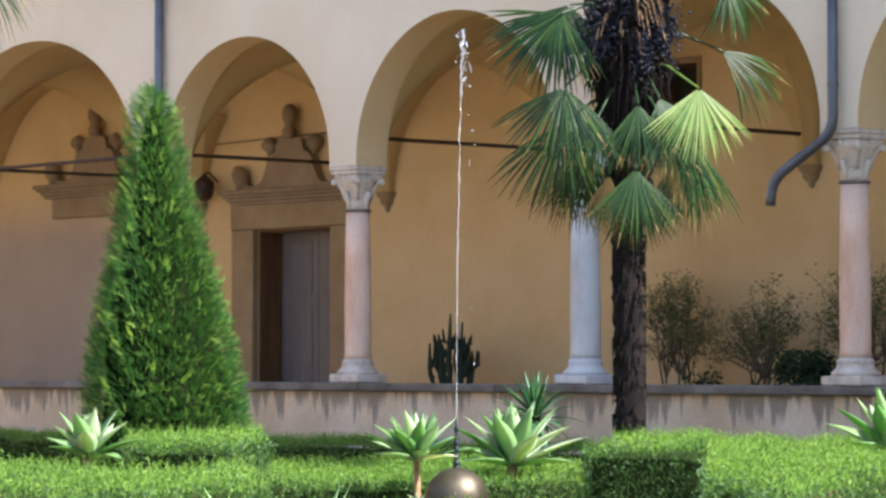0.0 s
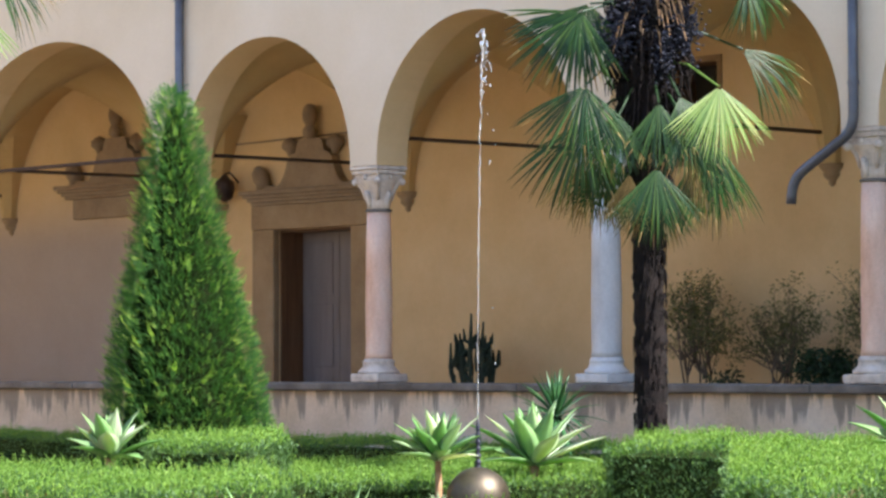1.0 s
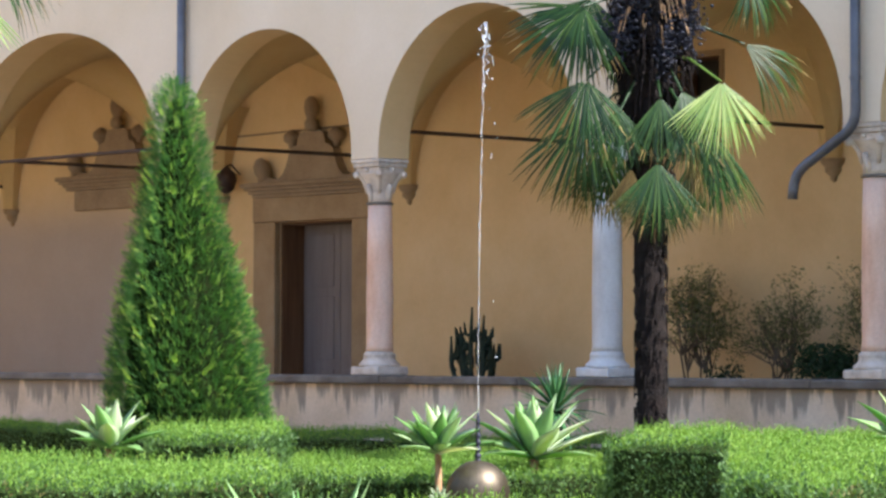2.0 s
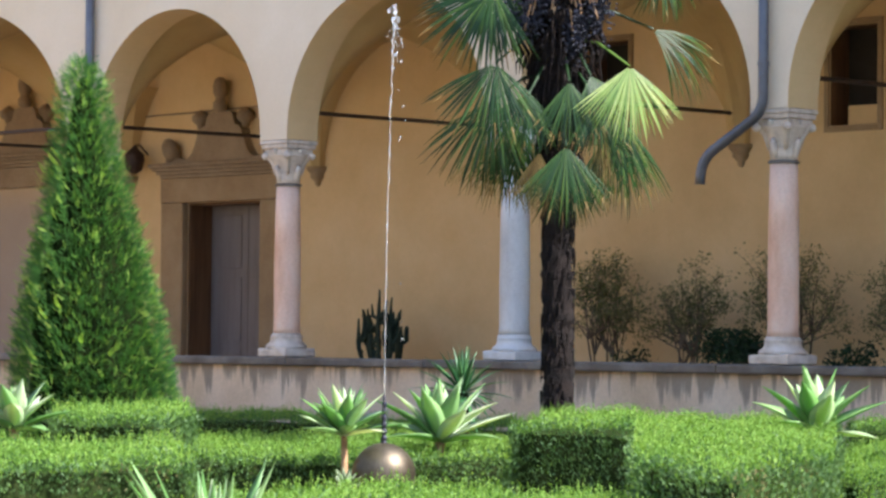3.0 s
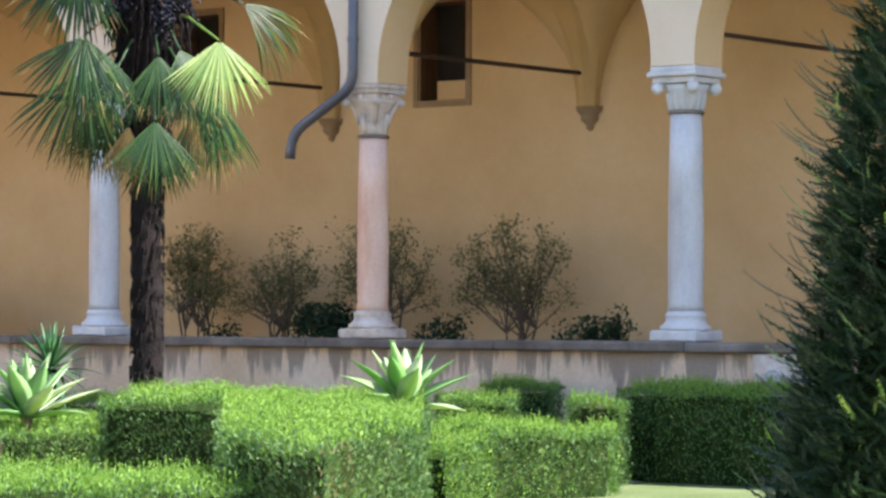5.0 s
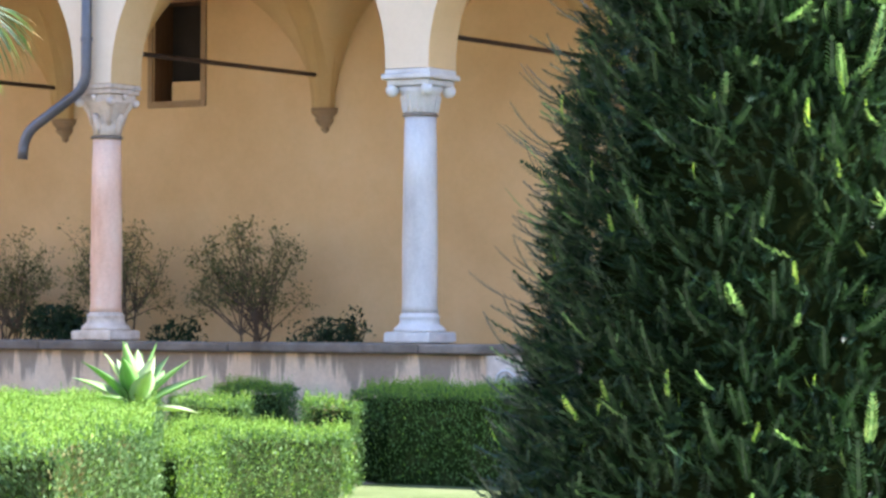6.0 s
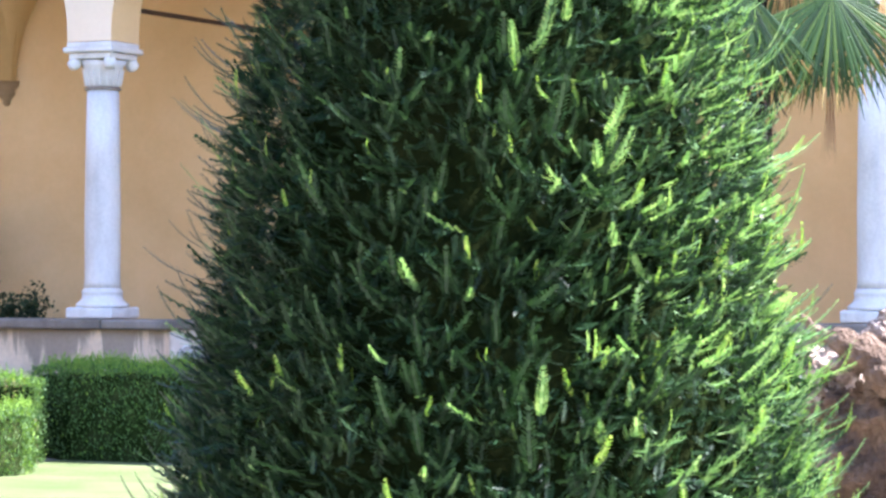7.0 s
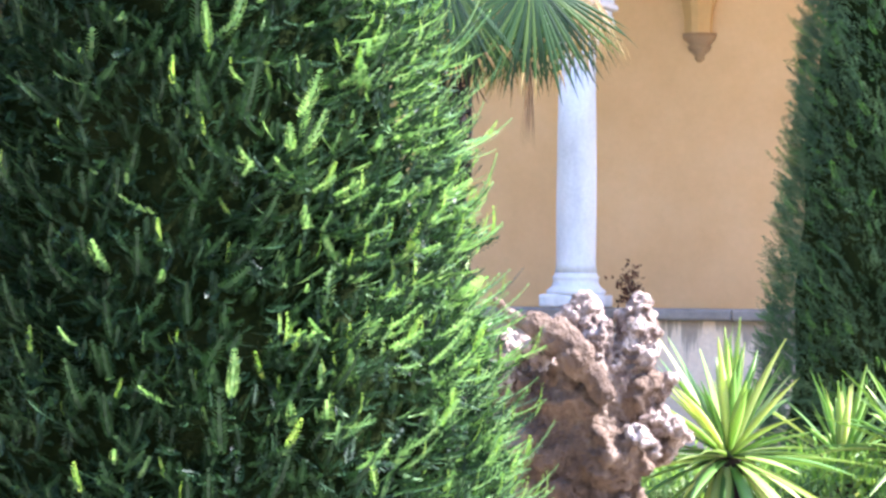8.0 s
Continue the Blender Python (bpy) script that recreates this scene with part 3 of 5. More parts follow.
# ---- doors, windows, pipes ----
def extruded_bm(outline, y0, y1, bm=None):
    """An outline in x and z, given depth along y."""
    bm = bm or bmesh.new()
    a = [bm.verts.new((x, y0, z)) for x, z in outline]
    b = [bm.verts.new((x, y1, z)) for x, z in outline]
    n = len(outline)
    bm.faces.new(a)
    bm.faces.new(b[::-1])
    for i in range(n):
        bm.faces.new((a[(i + 1) % n], a[i], b[i], b[(i + 1) % n]))
    bmesh.ops.recalc_face_normals(bm, faces=bm.faces)
    return bm


def pediment(parent, zb):
    """Scrolled gable over a cornice at height zb, centred on x = 0."""
    half = [(1.02, 0.0), (1.02, 0.06), (0.86, 0.07), (0.74, 0.045), (0.62, 0.04), (0.54, 0.09), (0.48, 0.18), (0.435, 0.28), (0.41, 0.37), (0.34, 0.42), (0.27, 0.44), (0.245, 0.54), (0.21, 0.585), (0.12, 0.60)]
    outline = [(x, zb + z) for x, z in half] + [(-x, zb + z) for x, z in half[::-1]]
    part("gable", extruded_bm(outline, -0.13, 0.0), M_PEDIMENT, parent)
    bm = box_bm(-1.27, 1.27, -0.22, 0.0, zb - 0.055, zb - 0.002, 0.012)
    for w, d, z0, z1 in ((1.235, 0.185, 0.095, 0.056), (1.19, 0.15, 0.14, 0.096), (1.15, 0.12, 0.185, 0.141)):
        box_bm(-w, w, -d, 0.0, zb - z0, zb - z1, 0.012, bm)
    part("cornice", bm, M_PEDIMENT, parent)
    for s in (-1, 1):
        bm = lathe_bm([(0.02, -0.09), (0.11, -0.06), (0.14, 0.03), (0.12, 0.11), (0.06, 0.16), (0.02, 0.17)], 16)
        bmesh.ops.transform(bm, matrix=pose(s * 0.93, -0.1, zb + 0.12, 0, s * 32, 0) @ Matrix.Diagonal((0.8, 0.8, 1.25, 1)), verts=bm.verts)
        smooth(part("scroll", bm, M_PEDIMENT, parent))
        bm = lathe_bm([(0.04, 0.0), (0.05, 0.05), (0.11, 0.10), (0.11, 0.17), (0.05, 0.22), (0.01, 0.24)], 14, None, (s * 0.42, -0.07, zb + 0.40))
        smooth(part("urn", bm, M_PEDIMENT, parent))


def ornament(x, z):
    o = smooth(part("wall_ornament", lathe_bm([(0.06, 0), (0.088, 0.03), (0.09, 0.10), (0.06, 0.145), (0.06, 0.165), (0.088, 0.22), (0.095, 0.30), (0.08, 0.37), (0.04, 0.415), (0.01, 0.42)], 18), M_PEDIMENT))
    o.matrix_world = pose(x, WALL_Y - 0.12, z)
    tagged(o, "rounded grey-brown stone finial above the pediment", "finial", "stone finials")


def door_surround():
    xm, W = -27.19, WALL_Y
    d = thing("door_surround", "grey-brown stone door surround with scrolled pediment", "door surround", "", pose(xm, W, 0))
    part("jamb", box_bm(-1.14, -0.722, -0.10, 0.0, FLOOR_Z + 0.002, 2.87, 0.015), M_BROWN, d)
    part("jamb", box_bm(0.722, 1.14, -0.10, 0.0, FLOOR_Z + 0.002, 2.87, 0.015), M_BROWN, d)
    part("lintel", box_bm(-1.14, 1.14, -0.115, 0.0, 2.872, 3.178, 0.015), M_BROWN, d)
    pediment(d, 3.365)
    ornament(xm, 3.968)
    lf = thing("door_1", "tall grey painted wooden double door, closed", "door", "", pose(xm, W + 0.36, FLOOR_Z))
    tagged(lf, kind="structure")
    for s in (-1, 1):
        x0, x1 = (-0.716, -0.003) if s < 0 else (0.003, 0.716)
        leaf = part("door_leaf", box_bm(x0, x1, 0.0, 0.05, 0.004, 2.56, 0.004), M_DOOR, lf)
        for z0, z1 in ((0.15, 0.75), (0.87, 1.65), (1.77, 2.42)):
            part("door_panel", box_bm(x0 + 0.11, x1 - 0.11, -0.012, -0.002, z0, z1, 0.006), M_DOOR, leaf)
    rv = thing("door_lining", "dark brown wooden lining of the doorway", "door lining", "", pose(xm, W, FLOOR_Z))
    part("lining_side", box_bm(-0.717, -0.690, 0.004, 0.355, 0.004, 2.565), M_JAMB, rv)
    part("lining_side", box_bm(0.690, 0.717, 0.004, 0.355, 0.004, 2.565), M_JAMB, rv)
    part("lining_head", box_bm(-0.689, 0.689, 0.004, 0.355, 2.54, 2.565), M_JAMB, rv)
    t = thing("wall_tablet", "grey-brown stone wall monument with scrolled pediment", "monument", "", pose(-31.15, W, 0))
    part("tablet", box_bm(-1.0, 1.0, -0.09, 0.0, 3.16, 3.428, 0.015), M_PEDIMENT, t)
    pediment(t, 3.615)
    ornament(-31.15, 4.218)


def small_window(i, h):
    x0, x1, z0, z1 = h
    w = thing("window_%d" % i, "small dark window with brown stone surround and half shutter", "window", "", pose(x0, WALL_Y, z0))
    tagged(w, kind="structure")
    ww, hh = x1 - x0, z1 - z0
    for a, b, c, d in ((-0.06, -0.002, -0.065, hh + 0.06), (ww + 0.002, ww + 0.065, -0.065, hh + 0.06), (-0.001, ww + 0.001, -0.065, -0.002), (-0.001, ww + 0.001, hh + 0.002, hh + 0.06)):
        part("window_frame", box_bm(a, b, -0.02, 0.012, c, d, 0.006), M_BROWN, w)
    part("shutter", box_bm(ww * 0.26, ww * 0.88, 0.10, 0.135, 0.004, 0.20, 0.006), M_OCHRE, w, "pale wooden lower shutter")
    part("window_bar", box_bm(ww * 0.90, ww * 0.96, 0.10, 0.14, 0.004, 0.28), M_IRON, w)
    # dark strips added so that the wall's reveals look shaded
    for a, b, c, d in ((0.002, 0.014, 0.004, hh - 0.004), (ww - 0.014, ww - 0.002, 0.004, hh - 0.004), (0.015, ww - 0.015, hh - 0.014, hh - 0.004)):
        part("reveal", box_bm(a, b, 0.016, 0.298, c, d), M_JAMB, w, "dark strip painted as the shaded reveal")
    # near-black panel stands in for the unlit room behind
    part("dark_backing", box_bm(0.004, ww - 0.004, 0.30, 0.34, 0.004, hh - 0.004), M_DARK, w)


door_surround()
for i, h in enumerate(WINS, 1):
    small_window(i, h)


def bend(pts, r, n=5):
    """Round the inner corners of a polyline."""
    pts = [Vector(p) for p in pts]
    out = [pts[0]]
    for a, b, c in zip(pts, pts[1:], pts[2:]):
        p, q = b + (a - b).normalized() * r, b + (c - b).normalized() * r
        for i in range(n + 1):
            t = i / n
            out.append((1 - t) ** 2 * p + 2 * t * (1 - t) * b + t * t * q)
    out.append(pts[-1])
    return out


y = ARC_Y - HALF - 0.07
pipe = thing("downpipe", "grey metal downpipe with a swan-neck end on the wall", "downpipe", "downpipes", pose(0, 0, 0))
smooth(part("pipe", tube_bm(bend([(-15.90, y, TOP_Z - 0.1), (-15.90, y, 3.19), (-16.515, y - 0.08, 2.80), (-16.535, y - 0.08, 2.58)], 0.14), 0.045, 14), M_PIPE, pipe))
for z in (3.6, 5.2):
    part("pipe_clip", lathe_bm([(0.05, -0.02), (0.053, -0.018), (0.053, 0.018), (0.05, 0.02)], 14, None, (-15.90, y, z)), M_PIPE, pipe)
pipe = thing("downpipe", "dark metal downpipe running down beside the column", "downpipe", "downpipes", pose(0, 0, 0))
smooth(part("pipe", tube_bm([(-25.27, y, TOP_Z - 0.1), (-25.27, y, 1.02)], 0.05, 14), M_PIPE, pipe))
for z in (3.4, 5.2):
    part("pipe_clip", lathe_bm([(0.055, -0.02), (0.058, -0.018), (0.058, 0.018), (0.055, 0.02)], 14, None, (-25.27, y, z)), M_PIPE, pipe)

lawn = part("lawn", box_bm(-11.8, -3.0, 13.2, 18.2, -0.05, 0.006), M_LAWN)
tagged(lawn, "strip of dry sunlit lawn beside the hedges", "lawn", kind="structure")


# ---- hedges ----
def inside(poly, x, y):
    r = np.zeros(len(x), bool)
    for (xa, ya), (xb, yb) in zip(poly, poly[1:] + poly[:1]):
        cross = ((ya > y) != (yb > y)) & (x < (xb - xa) * (y - ya) / (yb - ya + 1e-12) + xa)
        r ^= cross
    return r


def hedge(poly, h, seed, label, density=4000, leaf=0.020, dry=0.0, tips=0.3):
    """A clipped box hedge on a footprint: dark inside, leaves on the faces, upright young shoots on top."""
    rng = np.random.default_rng(seed)
    area = sum(xa * yb - xb * ya for (xa, ya), (xb, yb) in zip(poly, poly[1:] + poly[:1])) / 2
    if area < 0:
        poly = poly[::-1]
    hd = thing("hedge", label, "hedge", "clipped hedges", pose(poly[0][0], poly[0][1], 0))
    ox, oy = poly[0]
    core, m = [], len(poly)
    for i in range(m):
        p, q, r = Vector(poly[i - 1]), Vector(poly[i]), Vector(poly[(i + 1) % m])
        e0, e1 = (q - p).normalized(), (r - q).normalized()
        inward = Vector((-e0.y - e1.y, e0.x + e1.x)).normalized() * 0.075
        core.append((q.x + inward.x - ox, q.y + inward.y - oy))
    bm = bmesh.new()
    lo, hi = [bm.verts.new((x, yy, 0.0)) for x, yy in core], [bm.verts.new((x, yy, h - 0.05)) for x, yy in core]
    bm.faces.new(lo[::-1])
    bm.faces.new(hi)
    for i in range(len(core)):
        j = (i + 1) % len(core)
        bm.faces.new((lo[i], lo[j], hi[j], hi[i]))
    part("dark_twig_core", bm, M_BOXCORE, hd)
    P, N, face_no = [], [], []
    for no, ((xa, ya), (xb, yb)) in enumerate(zip(poly, poly[1:] + poly[:1])):
        ln = math.hypot(xb - xa, yb - ya)
        n = int(ln * h * density)
        t, z = rng.random(n), rng.random(n) ** 0.85 * h
        nx, ny = (yb - ya) / ln, -(xb - xa) / ln
        dep = rng.normal(0, 0.022, n) - 0.02
        dep += 0.02 * np.sin((t * ln) * 5.1 + seed) * np.sin(z * 9 + seed)
        P.append(np.stack([xa + (xb - xa) * t + nx * dep, ya + (yb - ya) * t + ny * dep, z], 1))
        N.append(np.tile((nx, ny, 0.25), (n, 1)))
        face_no.append(np.full(n, no))
    xs, ys = [p[0] for p in poly], [p[1] for p in poly]
    n = int((max(xs) - min(xs)) * (max(ys) - min(ys)) * density * 1.2)
    x, yy = rng.uniform(min(xs), max(xs), n), rng.uniform(min(ys), max(ys), n)
    k = inside(poly, x, yy)
    x, yy = x[k], yy[k]
    wave = 0.022 * np.sin(x * 1.9 + yy * 2.3 + seed) + 0.018 * np.sin(x * 4.3 + seed) * np.sin(yy * 3.7) + 0.012 * np.sin(x * 11 + yy * 9)
    P.append(np.stack([x, yy, h + wave + rng.normal(0, 0.016, len(x)) - 0.012], 1))
    N.append(np.tile((0.1, 0.0, 1.0), (len(x), 1)))
    top0 = sum(len(p) for p in P[:-1])
    face_no = np.concatenate(face_no + [np.full(len(x), -1)])
    P, N = np.concatenate(P) - np.array((ox, oy, 0)), np.concatenate(N)
    P[:, 2] = np.maximum(P[:, 2], 0.012)
    along = N * 0.45 + rng.normal(0, 0.5, P.shape) + np.array((0, 0, 0.95))
    face = N + rng.normal(0, 0.55, P.shape)
    size = leaf * rng.uniform(0.75, 1.6, len(P))
    is_top = np.arange(len(P)) >= top0
    # tops get more bright leaves than sides: young growth, plus sunlight as colour
    young = (is_top & (rng.random(len(P)) < 0.45)) | (~is_top & (rng.random(len(P)) < tips * 0.15))
    patch = np.sin(P[:, 0] * 5.3 + seed) * np.sin(P[:, 1] * 4.1 + 1.0) * np.sin(P[:, 2] * 7.0 + 0.4)
    if "gaps" in label:
        gap = (~is_top) & (np.sin(P[:, 0] * 3.1 + 0.7) * np.sin(P[:, 1] * 2.7 + seed) > 0.25) & (P[:, 2] < h * 0.72) & (rng.random(len(P)) < 0.8)
    else:
        gap = np.zeros(len(P), bool)
    old = (~is_top) & ~young & (rng.random(len(P)) < dry * 3.2 * (patch > 0.1) * (face_no == 0))
    for sel, mat, nm, lb in ((~young & ~old & ~gap, M_BOX, "foliage", ""), (young & ~gap, M_BOXTIP, "bright_foliage", "bright green leaves, young growth and painted sunlight"), (old, M_BOXDRY, "dry_foliage", "brown dry leaves")):
        if sel.sum():
            v, f = scattered(LEAF_V, LEAF_F, P[sel], along[sel], rng, size[sel], face[sel])
            array_mesh(nm, v, f, mat, hd, lb)
    tp = P[is_top]
    tp = tp[rng.random(len(tp)) < 0.13]
    if len(tp):
        reps = 6
        base = np.repeat(tp, reps, 0)
        lift = np.tile(np.linspace(0.0, 0.065, reps), len(tp)) * np.repeat(rng.uniform(0.5, 1.4, len(tp)), reps)
        base[:, 2] += lift
        al = rng.normal(0, 0.4, base.shape) + np.array((0, 0, 0.9))
        v, f = scattered(LEAF_V, LEAF_F, base, al, rng, leaf * rng.uniform(0.6, 1.0, len(base)))
        tagged(array_mesh("shoot_growth", v, f, M_BOXTIP, hd, "bright upright young shoots"), kind="stuff")
    return hd


HEDGES = [
    ([(-9.75, 8.28), (-8.50, 10.07), (-9.55, 11.14), (-10.95, 9.30)], 0.435, "low clipped green box hedge in front of the fountain", 0.0),
    ([(-7.71, 9.38), (-8.45, 10.98), (-12.17, 15.87), (-13.45, 16.0), (-13.75, 14.75), (-12.95, 13.48), (-11.99, 13.61), (-9.06, 10.27)], 0.66, "tall clipped green box hedge with a browned end", 0.13),
    ([(-11.22, 15.32), (-10.95, 16.36), (-11.5, 17.2), (-12.7, 16.9), (-12.3, 15.9)], 0.44, "clipped grey-green box hedge beside the lawn", 0.0),
    ([(-10.55, 14.0), (-11.15, 15.25), (-11.9, 15.5), (-11.2, 14.0)], 0.40, "low yellow-green clipped hedge beside taller hedges", 0.0),
    ([(-13.12, 17.35), (-12.58, 17.42), (-12.85, 17.95), (-13.75, 18.05)], 0.60, "clipped sunlit box hedge near the parapet", 0.0),
    ([(-13.65, 18.75), (-13.25, 18.9), (-13.55, 19.5), (-14.4, 19.5)], 0.64, "dark clipped hedge in the shade of the parapet", 0.0),
    ([(-12.06, 17.46), (-11.61, 17.44), (-11.82, 17.85), (-12.4, 17.9)], 0.60, "clipped box hedge with sunlit top near the parapet", 0.1),
    ([(-12.25, 18.3), (-11.72, 17.93), (-6.0, 17.85), (-6.0, 19.45), (-12.6, 19.45)], 0.66, "dark clipped hedge in the shade of the parapet", 0.0),
    ([(-13.1, 7.0), (-11.29, 9.52), (-13.4, 11.1), (-16.0, 8.9)], 0.575, "clipped green box hedge with gaps beside agaves", 0.06),
    ([(-14.83, 11.31), (-14.08, 11.52), (-14.52, 12.23), (-15.57, 13.01), (-16.2, 12.35)], 0.69, "clipped green box hedge in front of the conifer", 0.0),
    ([(-14.37, 11.74), (-12.84, 13.39), (-14.02, 14.61), (-15.87, 12.95)], 0.455, "low clipped green box hedge behind the fountain", 0.0),
    ([(-16.34, 13.33), (-14.44, 15.05), (-16.1, 16.78), (-18.22, 14.86)], 0.41, "low clipped green box hedge behind the fountain", 0.0),
    ([(-2.72, 8.5), (-1.3, 8.62), (-1.3, 9.0), (-2.8, 8.95)], 0.60, "low green hedge beside the yuccas", 0.0),
    ([(-31.0, 18.2), (-15.5, 18.2), (-15.5, 19.1), (-31.0, 19.1)], 0.44, "long low hedge in the shade of the parapet", 0.0),
]
for i, (poly, h, label, dry) in enumerate(HEDGES):
    # hedge 2 gains bright leaves that stand for highlights on its face
    hedge(poly, h, 11 + i, label, dry=dry, density={13: 2600, 7: 2400, 1: 3300, 8: 3300}.get(i, 4000), tips={2: 1.3, 3: 2.6}.get(i, 0.3))


# ---- conifers ----
def conifer(x, yy, height, prof, seed, label, leafage=None, lean=(0, 0)):
    """A clipped conical conifer; prof gives (height, radius) pairs from the foot up."""
    rng = np.random.default_rng(seed)
    tr = thing("conifer_tree", label, "tree", "clipped conifers", pose(x, yy, 0))
    smooth(part("trunk", tube_bm([(0, 0, 0), (0.01, 0, height * 0.5), (0, 0.01, height * 0.93)], [0.08, 0.05, 0.012], 10), M_TWIG, tr))
    zs, rs = np.array([p[0] for p in prof]), np.array([p[1] for p in prof])
    bm = lathe_bm([(max(0.01, r - 0.10), z) for z, r in prof[:-1]] + [(0.01, prof[-1][0] - 0.12)], 32)
    for v in bm.verts:
        if v.co.z > 0.06:
            v.co += Vector((noise.noise(v.co * 5), noise.noise(v.co * 5 + Vector((7, 0, 0))), 0)) * 0.06
    # core coloured as the shade deep inside the foliage
    part("dark_twig_core", bm, M_CORE, tr)
    count = 22000
    z = rng.random(count * 3) * prof[-1][0]
    r = np.interp(z, zs, rs)
    keep = rng.random(len(z)) < (r + 0.04) / (rs.max() + 0.04)
    z, r = z[keep][:count], r[keep][:count]
    n = len(z)
    a = rng.random(n) * 2 * math.pi
    lump = 0.04 * np.sin(a * 7 + z * 5 + seed) * np.sin(z * 8 + a * 3) + 0.02 * np.sin(a * 17 + z * 13)
    rr = np.maximum(0.0, r + lump - np.abs(rng.normal(0, 0.04, n)) - 0.03)
    radial = np.stack([np.cos(a), np.sin(a), np.zeros(n)], 1)
    pos = radial * rr[:, None] + np.stack([np.zeros(n), np.zeros(n), z], 1)
    pos[:, 2] = np.maximum(pos[:, 2], 0.05)
    along = radial + np.array((0, 0, 1.0)) * rng.uniform(-0.1, 1.0, n)[:, None] + rng.normal(0, 0.34, (n, 3))
    roll = radial * 0.4 + np.array((0, 0, 0.8)) + rng.normal(0, 0.35, (n, 3))
    tv, tf = twig_template(16, 0.24, 0.35)
    size = rng.uniform(0.035, 0.075, n)
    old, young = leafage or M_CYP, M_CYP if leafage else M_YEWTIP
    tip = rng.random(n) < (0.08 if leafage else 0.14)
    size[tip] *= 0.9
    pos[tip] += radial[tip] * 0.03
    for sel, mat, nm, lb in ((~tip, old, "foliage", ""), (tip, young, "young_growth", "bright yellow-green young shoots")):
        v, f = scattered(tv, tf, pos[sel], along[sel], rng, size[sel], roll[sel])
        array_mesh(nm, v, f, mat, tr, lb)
    k = 190
    z = rng.uniform(0.1, prof[-1][0] * 0.97, k)
    a = rng.random(k) * 2 * math.pi
    r = np.interp(z, zs, rs)
    radial = np.stack([np.cos(a), np.sin(a), np.zeros(k)], 1)
    pos = radial * (r - 0.02)[:, None] + np.stack([np.zeros(k), np.zeros(k), z], 1)
    along = radial + np.array((0, 0, 0.55)) + rng.normal(0, 0.15, (k, 3))
    tv, tf = spray_template(12, 0.17, 0.02, 0.35)
    v, f = scattered(tv, tf, pos, along, rng, rng.uniform(0.07, 0.13, k), np.tile((0, 0, 1.0), (k, 1)) + rng.normal(0, 0.3, (k, 3)))
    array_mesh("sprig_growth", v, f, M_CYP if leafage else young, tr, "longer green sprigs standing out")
    if any(lean):
        for child in tr.children:
            for vert in child.data.vertices:
                vert.co.x += lean[0] * vert.co.z
                vert.co.y += lean[1] * vert.co.z


def feather_template(pairs, needle, lift=0.3):
    """A yew shoot, 1 long, curving towards +z: narrow needles in two close rows that stand up a little, and a short tuft at the end."""
    v, f = [], []
    for i in range(pairs):
        t = i / (pairs - 1)
        y = 0.05 + 0.90 * t
        ln = needle * (0.65 + 0.35 * min(1, t * 5)) * (1 - 0.55 * t ** 4)
        half = 0.46 / pairs
        for s in (-1, 1):
            k = len(v)
            ly, lx, lz = ln * (0.45 + 0.5 * t * t), s * ln * 0.92, ln * 0.22
            z0 = lift * y * y
            v += [(0, y - half, z0), (lx * 0.6, y + ly * 0.6 - half, z0 + lz * 0.75), (lx, y + ly, z0 + lz), (lx * 0.6, y + ly * 0.6 + half, z0 + lz * 0.75)]
            f.append((k, k + 1, k + 2, k + 3))
        if i % 2:
            k = len(v)
            v += [(-half, y, z0), (half, y, z0), (half * 0.8, y + ln * 0.9, z0 + ln * 0.75), (-half * 0.8, y + ln * 0.9, z0 + ln * 0.75)]
            f.append((k, k + 1, k + 2, k + 3))
    return np.array(v, dtype=float), np.array(f)


